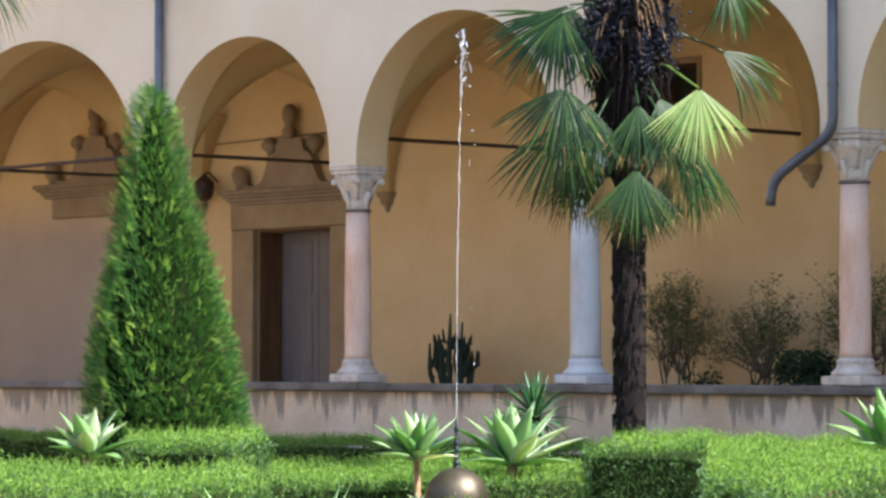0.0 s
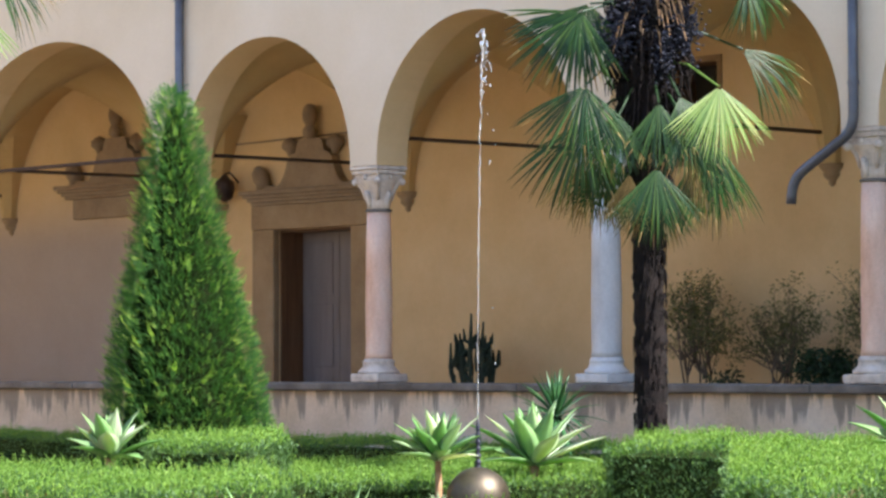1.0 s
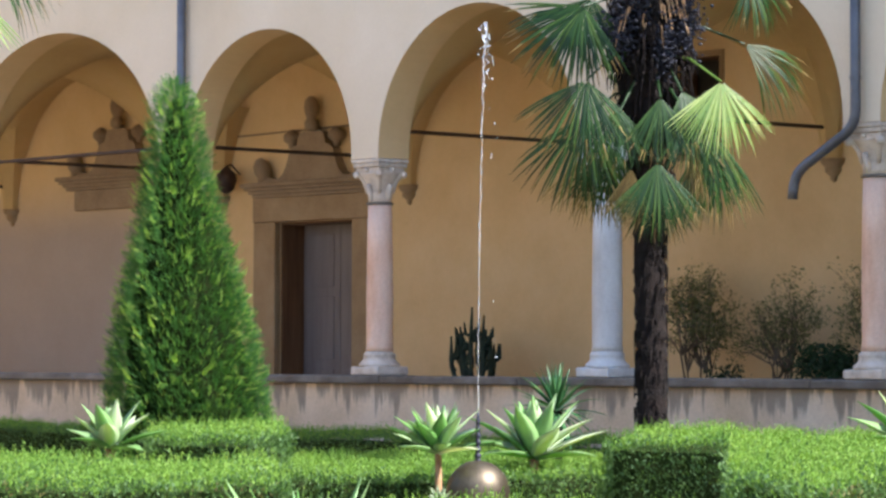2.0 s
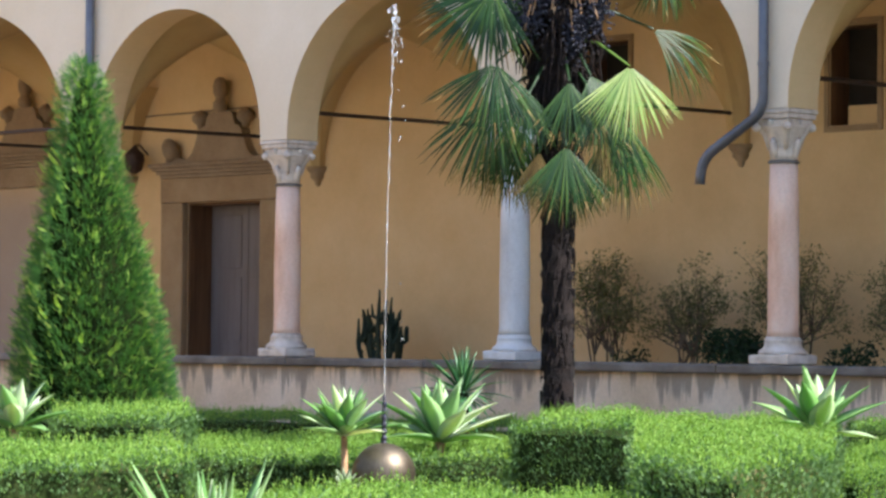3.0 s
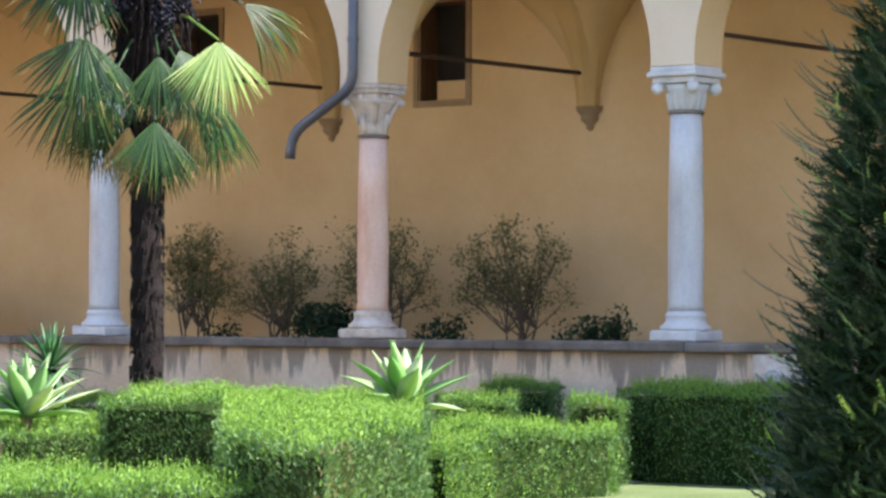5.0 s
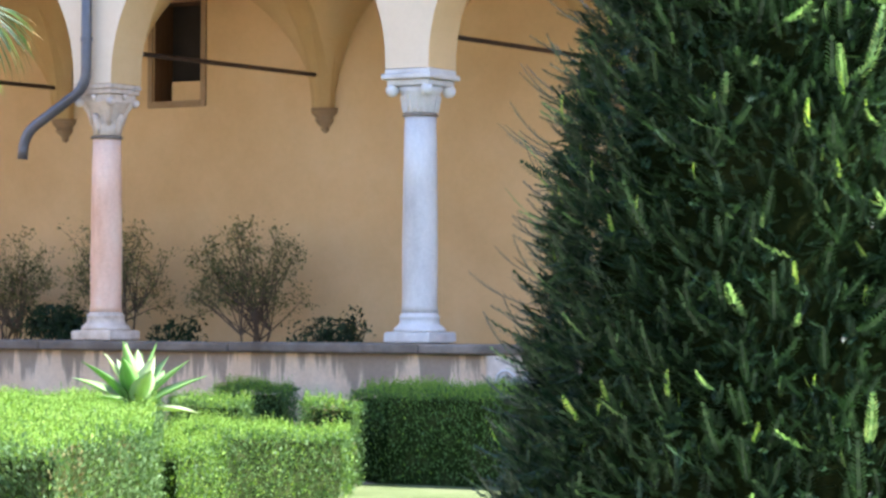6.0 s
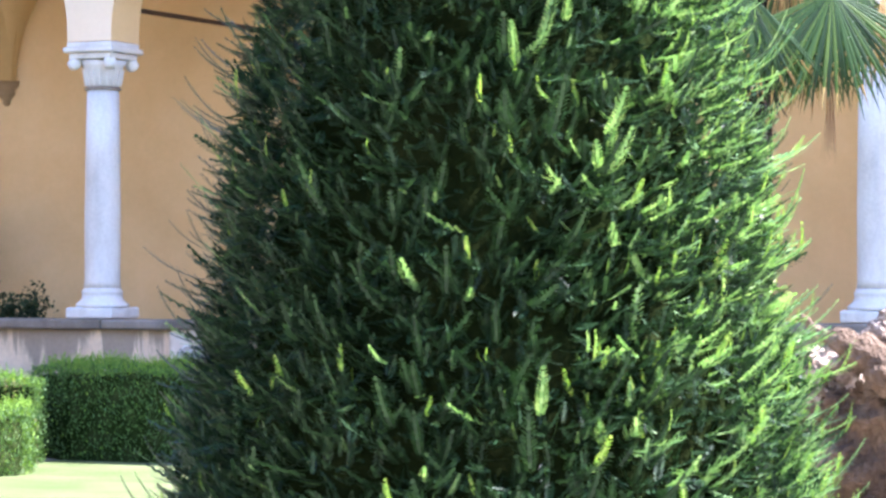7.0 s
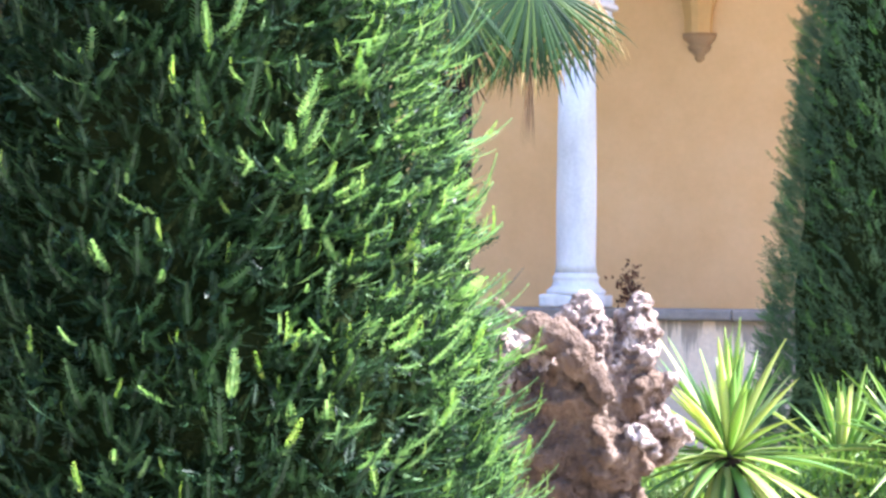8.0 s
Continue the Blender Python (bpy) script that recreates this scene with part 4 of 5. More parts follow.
def yew(x, yy, height, prof, seed, label):
    """A clipped yew seen close: a dark inside and short feathered shoots that turn up at their ends, with gaps between the tufts."""
    rng = np.random.default_rng(seed)
    tr = thing("conifer_tree", label, "tree", "clipped conifers", pose(x, yy, 0))
    smooth(part("trunk", tube_bm([(0, 0, 0), (0.01, 0, height * 0.5), (0, 0.01, height * 0.93)], [0.08, 0.05, 0.012], 10), M_TWIG, tr))
    zs, rs = np.array([p[0] for p in prof]), np.array([p[1] for p in prof])
    # its near-black colour puts shade behind the tufts
    part("dark_twig_core", lathe_bm([(max(0.01, r - 0.17), z) for z, r in prof[:-1]] + [(0.01, prof[-1][0] - 0.12)], 40), M_CORE, tr)

    def spots(m):
        z = rng.random(m * 3) * prof[-1][0]
        r = np.interp(z, zs, rs)
        keep = rng.random(len(z)) < (r + 0.04) / (rs.max() + 0.04)
        z, r = z[keep][:m], r[keep][:m]
        a = rng.random(len(z)) * 2 * math.pi
        return a, z, r, np.stack([np.cos(a), np.sin(a), np.zeros(len(z))], 1)

    def shoots(name, sel, tpl, pos, along, size, up, mat, lb=""):
        v, f = scattered(tpl[0], tpl[1], pos[sel], along[sel], rng, size[sel], up[sel])
        return array_mesh(name, v, f, mat, tr, lb)
    rise = np.array((0, 0, 1.0))
    # the dark older twigs inside
    a, z, r, radial = spots(16000)
    n = len(z)
    pos = radial * (r - 0.075 - np.abs(rng.normal(0, 0.045, n)))[:, None] + rise * z[:, None]
    pos[:, 2] = np.maximum(pos[:, 2], 0.04)
    along = radial + rise * rng.uniform(-0.3, 0.6, n)[:, None] + rng.normal(0, 0.5, (n, 3))
    shoots("inner_foliage", np.ones(n, bool), feather_template(7, 0.26), pos, along, rng.uniform(0.035, 0.06, n), rise + rng.normal(0, 0.4, (n, 3)), M_YEW)
    # tufts of outer shoots: a leading one and shorter ones beside it
    a, z, r, radial = spots(4600)
    m = len(z)
    lump = 0.022 * np.sin(a * 6 + z * 5) * np.sin(z * 7 + a * 3) + 0.03 * np.sin(a * 19 + z * 9) * np.sin(z * 31 + a * 4) - np.abs(rng.normal(0, 0.028, m))
    root = radial * (r + lump - 0.07)[:, None] + rise * z[:, None]
    side = np.stack([-np.sin(a), np.cos(a), np.zeros(m)], 1)
    aim = radial + rise * rng.uniform(-0.1, 0.6, m)[:, None] + side * rng.normal(0.0, 0.7, m)[:, None]
    aim /= np.linalg.norm(aim, axis=1, keepdims=True)
    per = 5
    idx = np.repeat(np.arange(m), per)
    n = len(idx)
    rank = np.arange(n) % per
    along = aim[idx] + rng.normal(0, 1, (n, 3)) * np.where(rank == 0, 0.10, 0.5)[:, None]
    along /= np.linalg.norm(along, axis=1, keepdims=True)
    pos = root[idx] - aim[idx] * (rng.uniform(0.0, 0.035, n) * (rank > 0))[:, None] + rng.normal(0, 0.007, (n, 3))
    pos[:, 2] = np.maximum(pos[:, 2], 0.05)
    size = np.where(rank == 0, rng.uniform(0.06, 0.10, n), rng.uniform(0.032, 0.058, n))
    up = rise + rng.normal(0, 0.22, (n, 3))
    # sunlight put into the colour: more pale shoots and bright tips facing the sun
    sunward = np.clip(radial @ np.array((0.95, 0.31, 0.0)), 0, 1)[idx]
    paler = rng.random(n) < 0.04 + 0.72 * sunward ** 2.0
    tpl = feather_template(10, 0.19)
    shoots("foliage", ~paler, tpl, pos, along, size, up, M_YEW)
    shoots("sunlit_foliage", paler, tpl, pos, along, size, up, M_YEWMID, "mid green shoots painted as sunlit")
    tip = (rank < 2) & (rng.random(n) < 0.06 + 0.26 * sunward)
    ends = pos + along * size[:, None] * 0.66 + rise * (size * 0.13)[:, None]
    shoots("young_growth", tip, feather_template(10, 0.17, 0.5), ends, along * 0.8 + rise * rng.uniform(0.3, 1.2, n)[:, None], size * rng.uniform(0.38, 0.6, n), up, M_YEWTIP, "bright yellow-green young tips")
    # single longer shoots that the shears missed
    a, z, r, radial = spots(420)
    k = len(z)
    pos = radial * (r - 0.05)[:, None] + rise * z[:, None]
    along = radial + rise * rng.uniform(0.1, 0.8, k)[:, None] + rng.normal(0, 0.14, (k, 3))
    size = rng.uniform(0.08, 0.14, k)
    up = np.tile(rise, (k, 1))
    # same painted sunlight: long shoots are paler towards the sun
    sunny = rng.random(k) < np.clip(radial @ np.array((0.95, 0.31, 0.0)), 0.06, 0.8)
    tpl = feather_template(16, 0.13, 0.35)
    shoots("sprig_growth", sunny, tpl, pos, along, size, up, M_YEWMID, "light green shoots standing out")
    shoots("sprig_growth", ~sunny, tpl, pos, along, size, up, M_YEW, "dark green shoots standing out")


CONE = [(0.05, 0.60), (0.4, 0.64), (0.83, 0.62), (1.14, 0.565), (1.48, 0.52), (1.81, 0.46), (2.1, 0.38), (2.7, 0.26), (3.0, 0.16), (3.22, 0.06)]
yew(-2.49, 5.38, 3.25, [(z, r * 1.11) for z, r in CONE], 3, "dark green clipped conical yew with bright young shoots")
conifer(-16.757, 13.194, 3.2, [(0.05, 0.56), (0.4, 0.60), (0.9, 0.575), (1.29, 0.525), (1.6, 0.465), (1.89, 0.40), (2.2, 0.315), (2.48, 0.245), (2.8, 0.19), (3.05, 0.145), (3.2, 0.07)], 5, "bright green clipped conical conifer behind the hedges", None, (-0.031, -0.040))
conifer(-2.35, 12.14, 3.4, [(0.05, 0.60), (0.4, 0.63), (0.83, 0.615), (1.14, 0.58), (1.48, 0.555), (1.81, 0.52), (2.1, 0.485), (2.4, 0.44), (2.8, 0.36), (3.2, 0.2), (3.4, 0.08)], 8, "dark green clipped conical conifer near the parapet", M_DARKCYP)


# ---- palms ----
def fan(length, spread, count, droop, seed):
    """A fan leaf in its own frame: hub at the origin, middle blade along +y, face +z. Returns verts and faces."""
    rng = random.Random(seed)
    v, f = [], []
    for i in range(count):
        a = math.radians(-spread + 2 * spread * i / (count - 1)) + rng.uniform(-0.015, 0.015)
        ln = length * (0.80 + 0.2 * math.cos(a * 0.8)) * rng.uniform(0.9, 1.05)
        half = math.radians(spread) / (count - 1) * 0.98
        sag = rng.uniform(0.4, 1.9)
        c, s = math.sin(a), math.cos(a)
        k = len(v)
        steps = [(0.04, 0.04), (0.3, 0.3), (0.55, 0.52), (0.80, 0.34), (1.0, 0.02)]
        for t, w in steps:
            wid = ln * w * math.tan(half) * (1.0 if t < 0.6 else 1.0)
            z = -droop * ln * t ** 2.6 * sag
            rib = 0.35 * wid
            x0, y0 = c * ln * t, s * ln * t
            v += [(x0 - s * wid, y0 + c * wid, z), (x0, y0, z + rib), (x0 + s * wid, y0 - c * wid, z)]
        for j in range(len(steps) - 1):
            q = k + 3 * j
            f += [(q, q + 1, q + 4, q + 3), (q + 1, q + 2, q + 5, q + 4)]
    return np.array(v), np.array(f)


def frond(parent, foot, hub, down, face, length, spread, mat, seed, count=34, droop=0.25, label=""):
    """Leaf stalk from foot to hub, and the fan that hangs from the hub along down, its face turned to face."""
    foot, hub = Vector(foot), Vector(hub)
    mid = (foot + hub) / 2 + Vector((0, 0, 0.06))
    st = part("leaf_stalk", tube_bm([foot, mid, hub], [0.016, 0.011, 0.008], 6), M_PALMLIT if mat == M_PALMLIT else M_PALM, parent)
    v, f = fan(length, spread, count, droop, seed)
    d = Vector(down).normalized()
    u = Vector(face)
    u = (u - d * u.dot(d)).normalized()
    s = d.cross(u)
    m = np.array([s, d, u])
    ob = array_mesh("fan_leaf", v @ m + np.array(hub), f, mat, st, label)
    if mat == M_PALM:
        ob.data.materials.append(M_PALMDRY)
        pick = np.random.default_rng(seed)
        blade_no, step = np.arange(len(f)) // 8, (np.arange(len(f)) % 8) // 2
        worn = pick.random(count) < 0.3
        ob.data.polygons.foreach_set("material_index", ((step == 3) & worn[blade_no]).astype(np.int32))


def palm(m, trunk_h, radius, fronds, seed, label):
    p = thing("palm_tree", label, "tree", "fan palms", m)
    rng = random.Random(seed)
    bm = bmesh.new()
    n, k = 18, int(trunk_h / 0.045)
    rings = []
    for i in range(k + 1):
        z = trunk_h * i / k
        wob = 0.012 * math.sin(z * 2.3)
        ring = []
        for j in range(n):
            a = 2 * math.pi * j / n
            r = radius * (1 + 0.10 * math.sin(i * 2.1 + j * 2.7) + rng.uniform(-0.07, 0.09))
            ring.append(bm.verts.new((wob + r * math.cos(a), r * math.sin(a), z)))
        rings.append(ring)
    for a, b in zip(rings, rings[1:]):
        for j in range(n):
            bm.faces.new((a[j], a[(j + 1) % n], b[(j + 1) % n], b[j]))
    bm.faces.new(rings[-1])
    bm.faces.new(rings[0][::-1])
    smooth(part("trunk", bm, M_BARK, p, "dark brown fibrous trunk"))
    bm = bmesh.new()
    for i in range(760):
        a, z = rng.random() * 2 * math.pi, rng.uniform(trunk_h - 1.0, trunk_h + 0.45)
        t = min(1.0, max(0.0, (z - trunk_h + 0.75) / 0.6))
        r = radius * 0.9 + 0.15 * t
        d = Vector((math.cos(a), math.sin(a), 0))
        ln = rng.uniform(0.10, 0.26)
        tube_bm([d * r * 0.4 + Vector((0, 0, z)), d * (r + 0.02) + Vector((0, 0, z + 0.01)), d * (r + rng.uniform(0.02, 0.10)) + Vector((0, 0, z - ln * 0.5)), d * (r + rng.uniform(0.0, 0.10)) + Vector((0, 0, z - ln))], [0.012, 0.010, 0.007, 0.002], 4, bm)
    for i in range(520):
        a, z = rng.random() * 2 * math.pi, rng.uniform(0.25, trunk_h - 0.7)
        d, ln = Vector((math.cos(a), math.sin(a), 0)), rng.uniform(0.03, 0.075)
        tube_bm([d * radius * 0.8 + Vector((0, 0, z)), d * (radius + 0.012) + Vector((0, 0, z + 0.01)), d * (radius + rng.uniform(0.008, 0.022)) + Vector((0, 0, z - ln))], [0.012, 0.010, 0.002], 4, bm)
    smooth(part("crown_heart", lathe_bm([(radius, trunk_h - 0.9), (radius + 0.08, trunk_h - 0.45), (radius + 0.10, trunk_h), (radius + 0.05, trunk_h + 0.4)], 14), M_BARK, p))
    part("fibre_sheath", bm, M_BARK, p, "shaggy dark old leaf bases")
    # old fruit bunches hang round the heart, with a few pale stalks between them
    nr = np.random.default_rng(seed)
    berry = np.array([(1, 0, 0), (-1, 0, 0), (0, 1, 0), (0, -1, 0), (0, 0, 1), (0, 0, -1)], float)
    berry_f = np.array([(0, 2, 4), (2, 1, 4), (1, 3, 4), (3, 0, 4), (2, 0, 5), (1, 2, 5), (3, 1, 5), (0, 3, 5)])
    for cx, cz, wide in ((-0.20, 0.0, 0.12), (0.24, 0.03, 0.12), (-0.08, 0.18, 0.12), (0.10, -0.14, 0.08)):
        k = 420
        at = nr.normal(0, 1, (k, 3)) * np.array((wide * 0.55, 0.06, 0.10)) + np.array((cx, -0.22, trunk_h + cz))
        v, f = scattered(berry, berry_f, at, nr.normal(size=(k, 3)), nr, nr.uniform(0.009, 0.017, k))
        ob = array_mesh("seed_head", v, f, M_FRUIT, p, "dark blue-black seed head of small fruit")
        tagged(ob, kind="stuff")
    for i in range(16):
        x0, z0 = rng.uniform(-0.28, 0.30), trunk_h + rng.uniform(-0.05, 0.35)
        part("bunch_stalk", tube_bm([(x0 * 0.4, -0.18, z0 + 0.12), (x0 * 0.8, -0.28, z0 + 0.05), (x0, -0.30, z0 - rng.uniform(0.05, 0.2))], [0.012, 0.009, 0.004], 5), M_STEM, p)
    for i, (foot_z, hx, hy, hz, dx, dy, dz, ln, sp, mat, droop) in enumerate(fronds):
        frond(p, (hx * 0.12, hy * 0.12, foot_z), (hx, hy, hz), (dx, dy, dz), (0.1 + 0.5 * hx, -1.0, 0.35), ln, sp, mat, seed * 50 + i, 34, droop)
    rs = random.Random(seed + 1)
    for i in range(10):
        a = 2 * math.pi * i / 10 + 0.3
        hx, hy = 0.62 * math.cos(a), 0.62 * math.sin(a)
        frond(p, (0, 0, trunk_h), (hx, hy, trunk_h + 0.85 + rs.uniform(-0.12, 0.15)), (hx, hy, 0.35), (-hx * 0.4, -hy * 0.4, 1), 0.6, 75, M_PALM, seed * 90 + i, 28, 0.3)
    return p


PALM_F = [
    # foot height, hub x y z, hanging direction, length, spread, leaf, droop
    # first fan: sunlit by its leaf colour
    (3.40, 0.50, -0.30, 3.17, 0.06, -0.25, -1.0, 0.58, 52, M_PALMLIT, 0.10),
    (3.45, -0.46, -0.34, 3.18, -0.22, -0.35, -0.95, 0.62, 58, M_PALM, 0.14),
    (3.10, 0.05, -0.42, 2.585, 0.0, -0.2, -1.0, 0.57, 44, M_PALM, 0.12),
    (3.75, -0.48, -0.26, 3.72, -0.55, -0.2, -0.85, 0.66, 66, M_PALM, 0.22),
    (3.72, -0.42, -0.10, 3.80, -0.30, -0.1, -0.95, 0.62, 60, M_PALM, 0.25),
    (3.60, 0.68, 0.02, 3.47, 0.95, -0.1, -0.62, 0.58, 36, M_PALM, 0.45),
    (3.30, 0.07, -0.38, 3.05, 0.02, -0.2, -1.0, 0.50, 40, M_PALM, 0.15),
    (3.10, 0.42, -0.12, 2.84, 0.12, -0.15, -1.0, 0.74, 36, M_PALM, 0.15),
    (3.05, 0.34, 0.05, 2.74, 0.25, 0.1, -1.0, 0.60, 40, M_PALM, 0.2),
    (3.15, -0.46, -0.12, 2.94, -0.28, -0.2, -1.0, 0.72, 50, M_PALM, 0.2),
    (3.05, -0.36, 0.02, 2.76, -0.14, 0.1, -1.0, 0.66, 40, M_PALMDRY, 0.2),
    (3.05, -0.26, -0.08, 2.72, -0.14, 0.0, -1.0, 0.58, 44, M_PALM, 0.2),
    (3.40, 0.22, -0.30, 3.10, 0.30, -0.4, -0.7, 0.34, 40, M_PALM, 0.2),
    (3.00, -0.14, -0.18, 2.56, -0.1, -0.1, -1.0, 0.46, 30, M_PALMDRY, 0.2),
    (3.05, 0.30, -0.20, 2.78, 0.04, -0.1, -1.0, 0.52, 14, M_PALMDRY, 0.1),
    (2.95, 0.05, 0.10, 2.54, 0.05, 0.1, -1.0, 0.56, 36, M_PALM, 0.2),
    (3.25, -0.22, -0.36, 2.96, -0.2, -0.3, -0.9, 0.46, 50, M_PALM, 0.2),
    (3.20, 0.26, -0.32, 2.92, 0.25, -0.3, -0.9, 0.46, 46, M_PALM, 0.2),
    (3.90, 0.70, -0.10, 3.95, 0.4, -0.1, -0.7, 0.46, 50, M_PALM, 0.3),
]
PALM_G = [  # fans that only the palm behind the yew has
    (2.95, 0.37, -0.34, 2.52, 0.02, -0.12, -1.0, 0.56, 66, M_PALM, 0.06),
    (2.90, 0.50, -0.12, 2.56, 0.08, -0.10, -1.0, 0.52, 48, M_PALM, 0.08),
    (2.90, 0.37, -0.18, 2.21, 0.0, 0.0, -1.0, 0.42, 5, M_DEAD, 0.03),
    (2.85, 0.15, -0.20, 2.48, 0.02, -0.1, -1.0, 0.46, 60, M_PALM, 0.1),
    (2.90, 0.30, -0.02, 2.46, 0.05, 0.1, -1.0, 0.48, 55, M_PALM, 0.1),
    (2.95, 0.60, -0.10, 2.56, 0.20, -0.1, -0.9, 0.46, 24, M_PALMDRY, 0.1),
]
palm(pose(-14.48, 15.58, 0, 0, 0, 43), 3.55, 0.105, PALM_F, 2, "fan palm with dark fibrous trunk and green hanging fans")
palm(pose(-4.51, 12.42, 0, 0, 0, 20), 3.2, 0.10, [(f[0] - 0.16, f[1] * 0.8 - 0.06, f[2], f[3] - 0.04, *f[4:]) for f in PALM_F[1:5] + PALM_F[6:]] + PALM_G, 7, "fan palm behind the yew with drooping green fans")
palm(pose(-17.35, 11.0, 0, 0, 0, 52), 4.0, 0.105, [(f[0] + 0.55, f[1], f[2], f[3] + 0.55, *f[4:]) for f in PALM_F if f[3] > 3.05], 9, "tall fan palm with hanging fans at the garden edge")


# ---- agaves and yuccas ----
def blade(length, width, curl, thick=0.16, steps=9):
    """A fleshy pointed leaf along +y that curls downwards, closed on both sides. Returns verts and faces."""
    v, f = [], []
    for i in range(steps + 1):
        t = i / steps
        w = width * (0.34 + 0.66 * math.sin(math.pi * min(1, t * 0.88 + 0.02))) * (1 - t ** 2.8) + 0.0015
        yy = length * (t - 0.12 * curl * t ** 3)
        z = -curl * length * 0.5 * t ** 2.2 + 0.10 * length * t
        cup = w * 0.35
        v += [(-w, yy, z + cup), (0, yy, z), (w, yy, z + cup), (0, yy, z - thick * w)]
    for i in range(steps):
        a, b = 4 * i, 4 * i + 4
        f += [(a, a + 1, b + 1, b), (a + 1, a + 2, b + 2, b + 1), (a + 2, a + 3, b + 3, b + 2), (a + 3, a, b, b + 3)]
    return np.array(v), np.array(f)


def rosette(name, x, yy, z, label, cat, group, n, length, width, mat, seed, stem=0.0, low=-10, high=85, curl=0.35, thick=0.16, foot=None):
    """Leaves in a spiral from low (degrees above level) at the outside to high in the middle."""
    rng = random.Random(seed)
    r = thing(name, label, cat, group, pose(x, yy, 0))
    if z > 0:
        rad = stem or 0.03
        smooth(part("stem", tube_bm([(0, 0, 0), (0.01, 0, z * 0.5), (0, 0, z + 0.02)], [rad * 1.15, rad, rad * 0.95], 10), foot or M_STEM, r))
    for i in range(n):
        t = i / (n - 1)
        a = i * 2.39996 + rng.uniform(-0.15, 0.15)
        el = math.radians(low + (high - low) * t ** 0.9 + rng.uniform(-6, 6))
        ln = length * (1.0 - 0.35 * t) * (rng.uniform(0.88, 1.1) if name != "yucca" else rng.uniform(0.6, 1.2))
        if name == "yucca":
            a, el = a + rng.uniform(-0.5, 0.5), el + math.radians(rng.uniform(-20, 20))
        v, f = blade(ln, width * (1 - 0.3 * t) * rng.uniform(0.85, 1.1), curl * (1 - 0.8 * t) * rng.uniform(0.5, 1.5), thick)
        d = Vector((math.cos(a) * math.cos(el), math.sin(a) * math.cos(el), math.sin(el)))
        s = Vector((-math.sin(a), math.cos(a), 0))
        u = s.cross(d) * -1
        if u.z < 0:
            u, s = -u, -s
        m = np.array([s, d, u])
        ob = array_mesh("leaf", v @ m + np.array((0.02 * math.cos(a), 0.02 * math.sin(a), z + 0.05 * t)), f, mat, r)
        smooth(ob)


def agave(x, yy, z, ln, n, seed, label, width=0.055, stem=0.035):
    rosette("agave", x, yy, z, label, "agave", "agaves of the parterre", n, ln, width, M_AGAVE, seed, stem, 2, 84, 0.22, 0.09)


agave(-13.36, 12.44, 0.60, 0.40, 34, 1, "pale green agave on a short brown stem beside the fountain", 0.064, 0.022)
agave(-13.45, 13.37, 0.54, 0.56, 26, 2, "large pale green agave on a thick stem beside the fountain", 0.088, 0.032)
agave(-14.75, 10.96, 0.62, 0.38, 20, 3, "pale green agave rising above the box hedge", 0.076)
agave(-11.21, 14.39, 0.64, 0.52, 20, 4, "pale green agave with white-tipped leaves above the hedge", 0.092)
rosette("agave", -8.98, 7.66, 0.12, "upright grey-green agave in front of the low hedge", "agave", "agaves of the parterre", 22, 0.70, 0.05, M_AGAVE, 6, 0.05, 38, 88, 0.08, 0.1)
rosette("grey_plant", -13.14, 12.25, 0.27, "small grey-green leafy plant at the fountain's foot", "plant", "", 34, 0.15, 0.016, M_GREY, 17, 0.015, -10, 85, 0.4, 0.1)
rosette("yucca", -14.27, 14.40, 0.82, "dark green yucca against the parapet", "yucca", "yuccas", 60, 0.42, 0.02, M_YUCDARK, 7, 0.04, -35, 86, 0.4, 0.1, M_BARK)
rosette("yucca", -2.07, 8.0, 0.70, "bright yellow-green yucca beside the tree stump", "yucca", "yuccas", 104, 0.44, 0.02, M_YUCCA, 8, 0.04, -68, 88, 0.35, 0.1, M_BARK)
rosette("yucca", -1.99, 9.1, 0.62, "yellow-green yucca behind the stump and conifer", "yucca", "yuccas", 80, 0.36, 0.016, M_YUCCA, 9, 0.04, -40, 86, 0.4, 0.1, M_BARK)
rosette("yucca", -1.70, 8.75, 0.68, "yellow-green yucca behind the stump and conifer", "yucca", "yuccas", 80, 0.36, 0.016, M_YUCCA, 10, 0.04, -40, 86, 0.4, 0.1, M_BARK)


# ---- fountain ----
FX, FY = -13.19, 12.62
ft = thing("fountain", "bronze ball fountain with a dark nozzle among hedges", "fountain", "", pose(FX, FY, 0))
smooth(part("foot", lathe_bm([(0.12, 0), (0.12, 0.1), (0.07, 0.14), (0.07, 0.24)], 24), M_OLD, ft))
prof = [(0.198 * math.sin(math.pi * i / 24) + 0.001, 0.365 - 0.198 * math.cos(math.pi * i / 24)) for i in range(25)]
smooth(part("ball", lathe_bm(prof, 48), M_BRONZE, ft, "polished bronze ball with a warm sheen"))
prof = [(0.022, 0.548), (0.022, 0.57)]
for i in range(6):
    z = 0.575 + i * 0.042
    prof += [(0.012, z), (0.021 - 0.0012 * i, z + 0.008), (0.021 - 0.0012 * i, z + 0.024), (0.011, z + 0.032)]
prof += [(0.008, 0.83), (0.006, 0.86)]
smooth(part("nozzle", lathe_bm(prof, 16), M_FRUIT, ft, "dark ringed metal nozzle"))

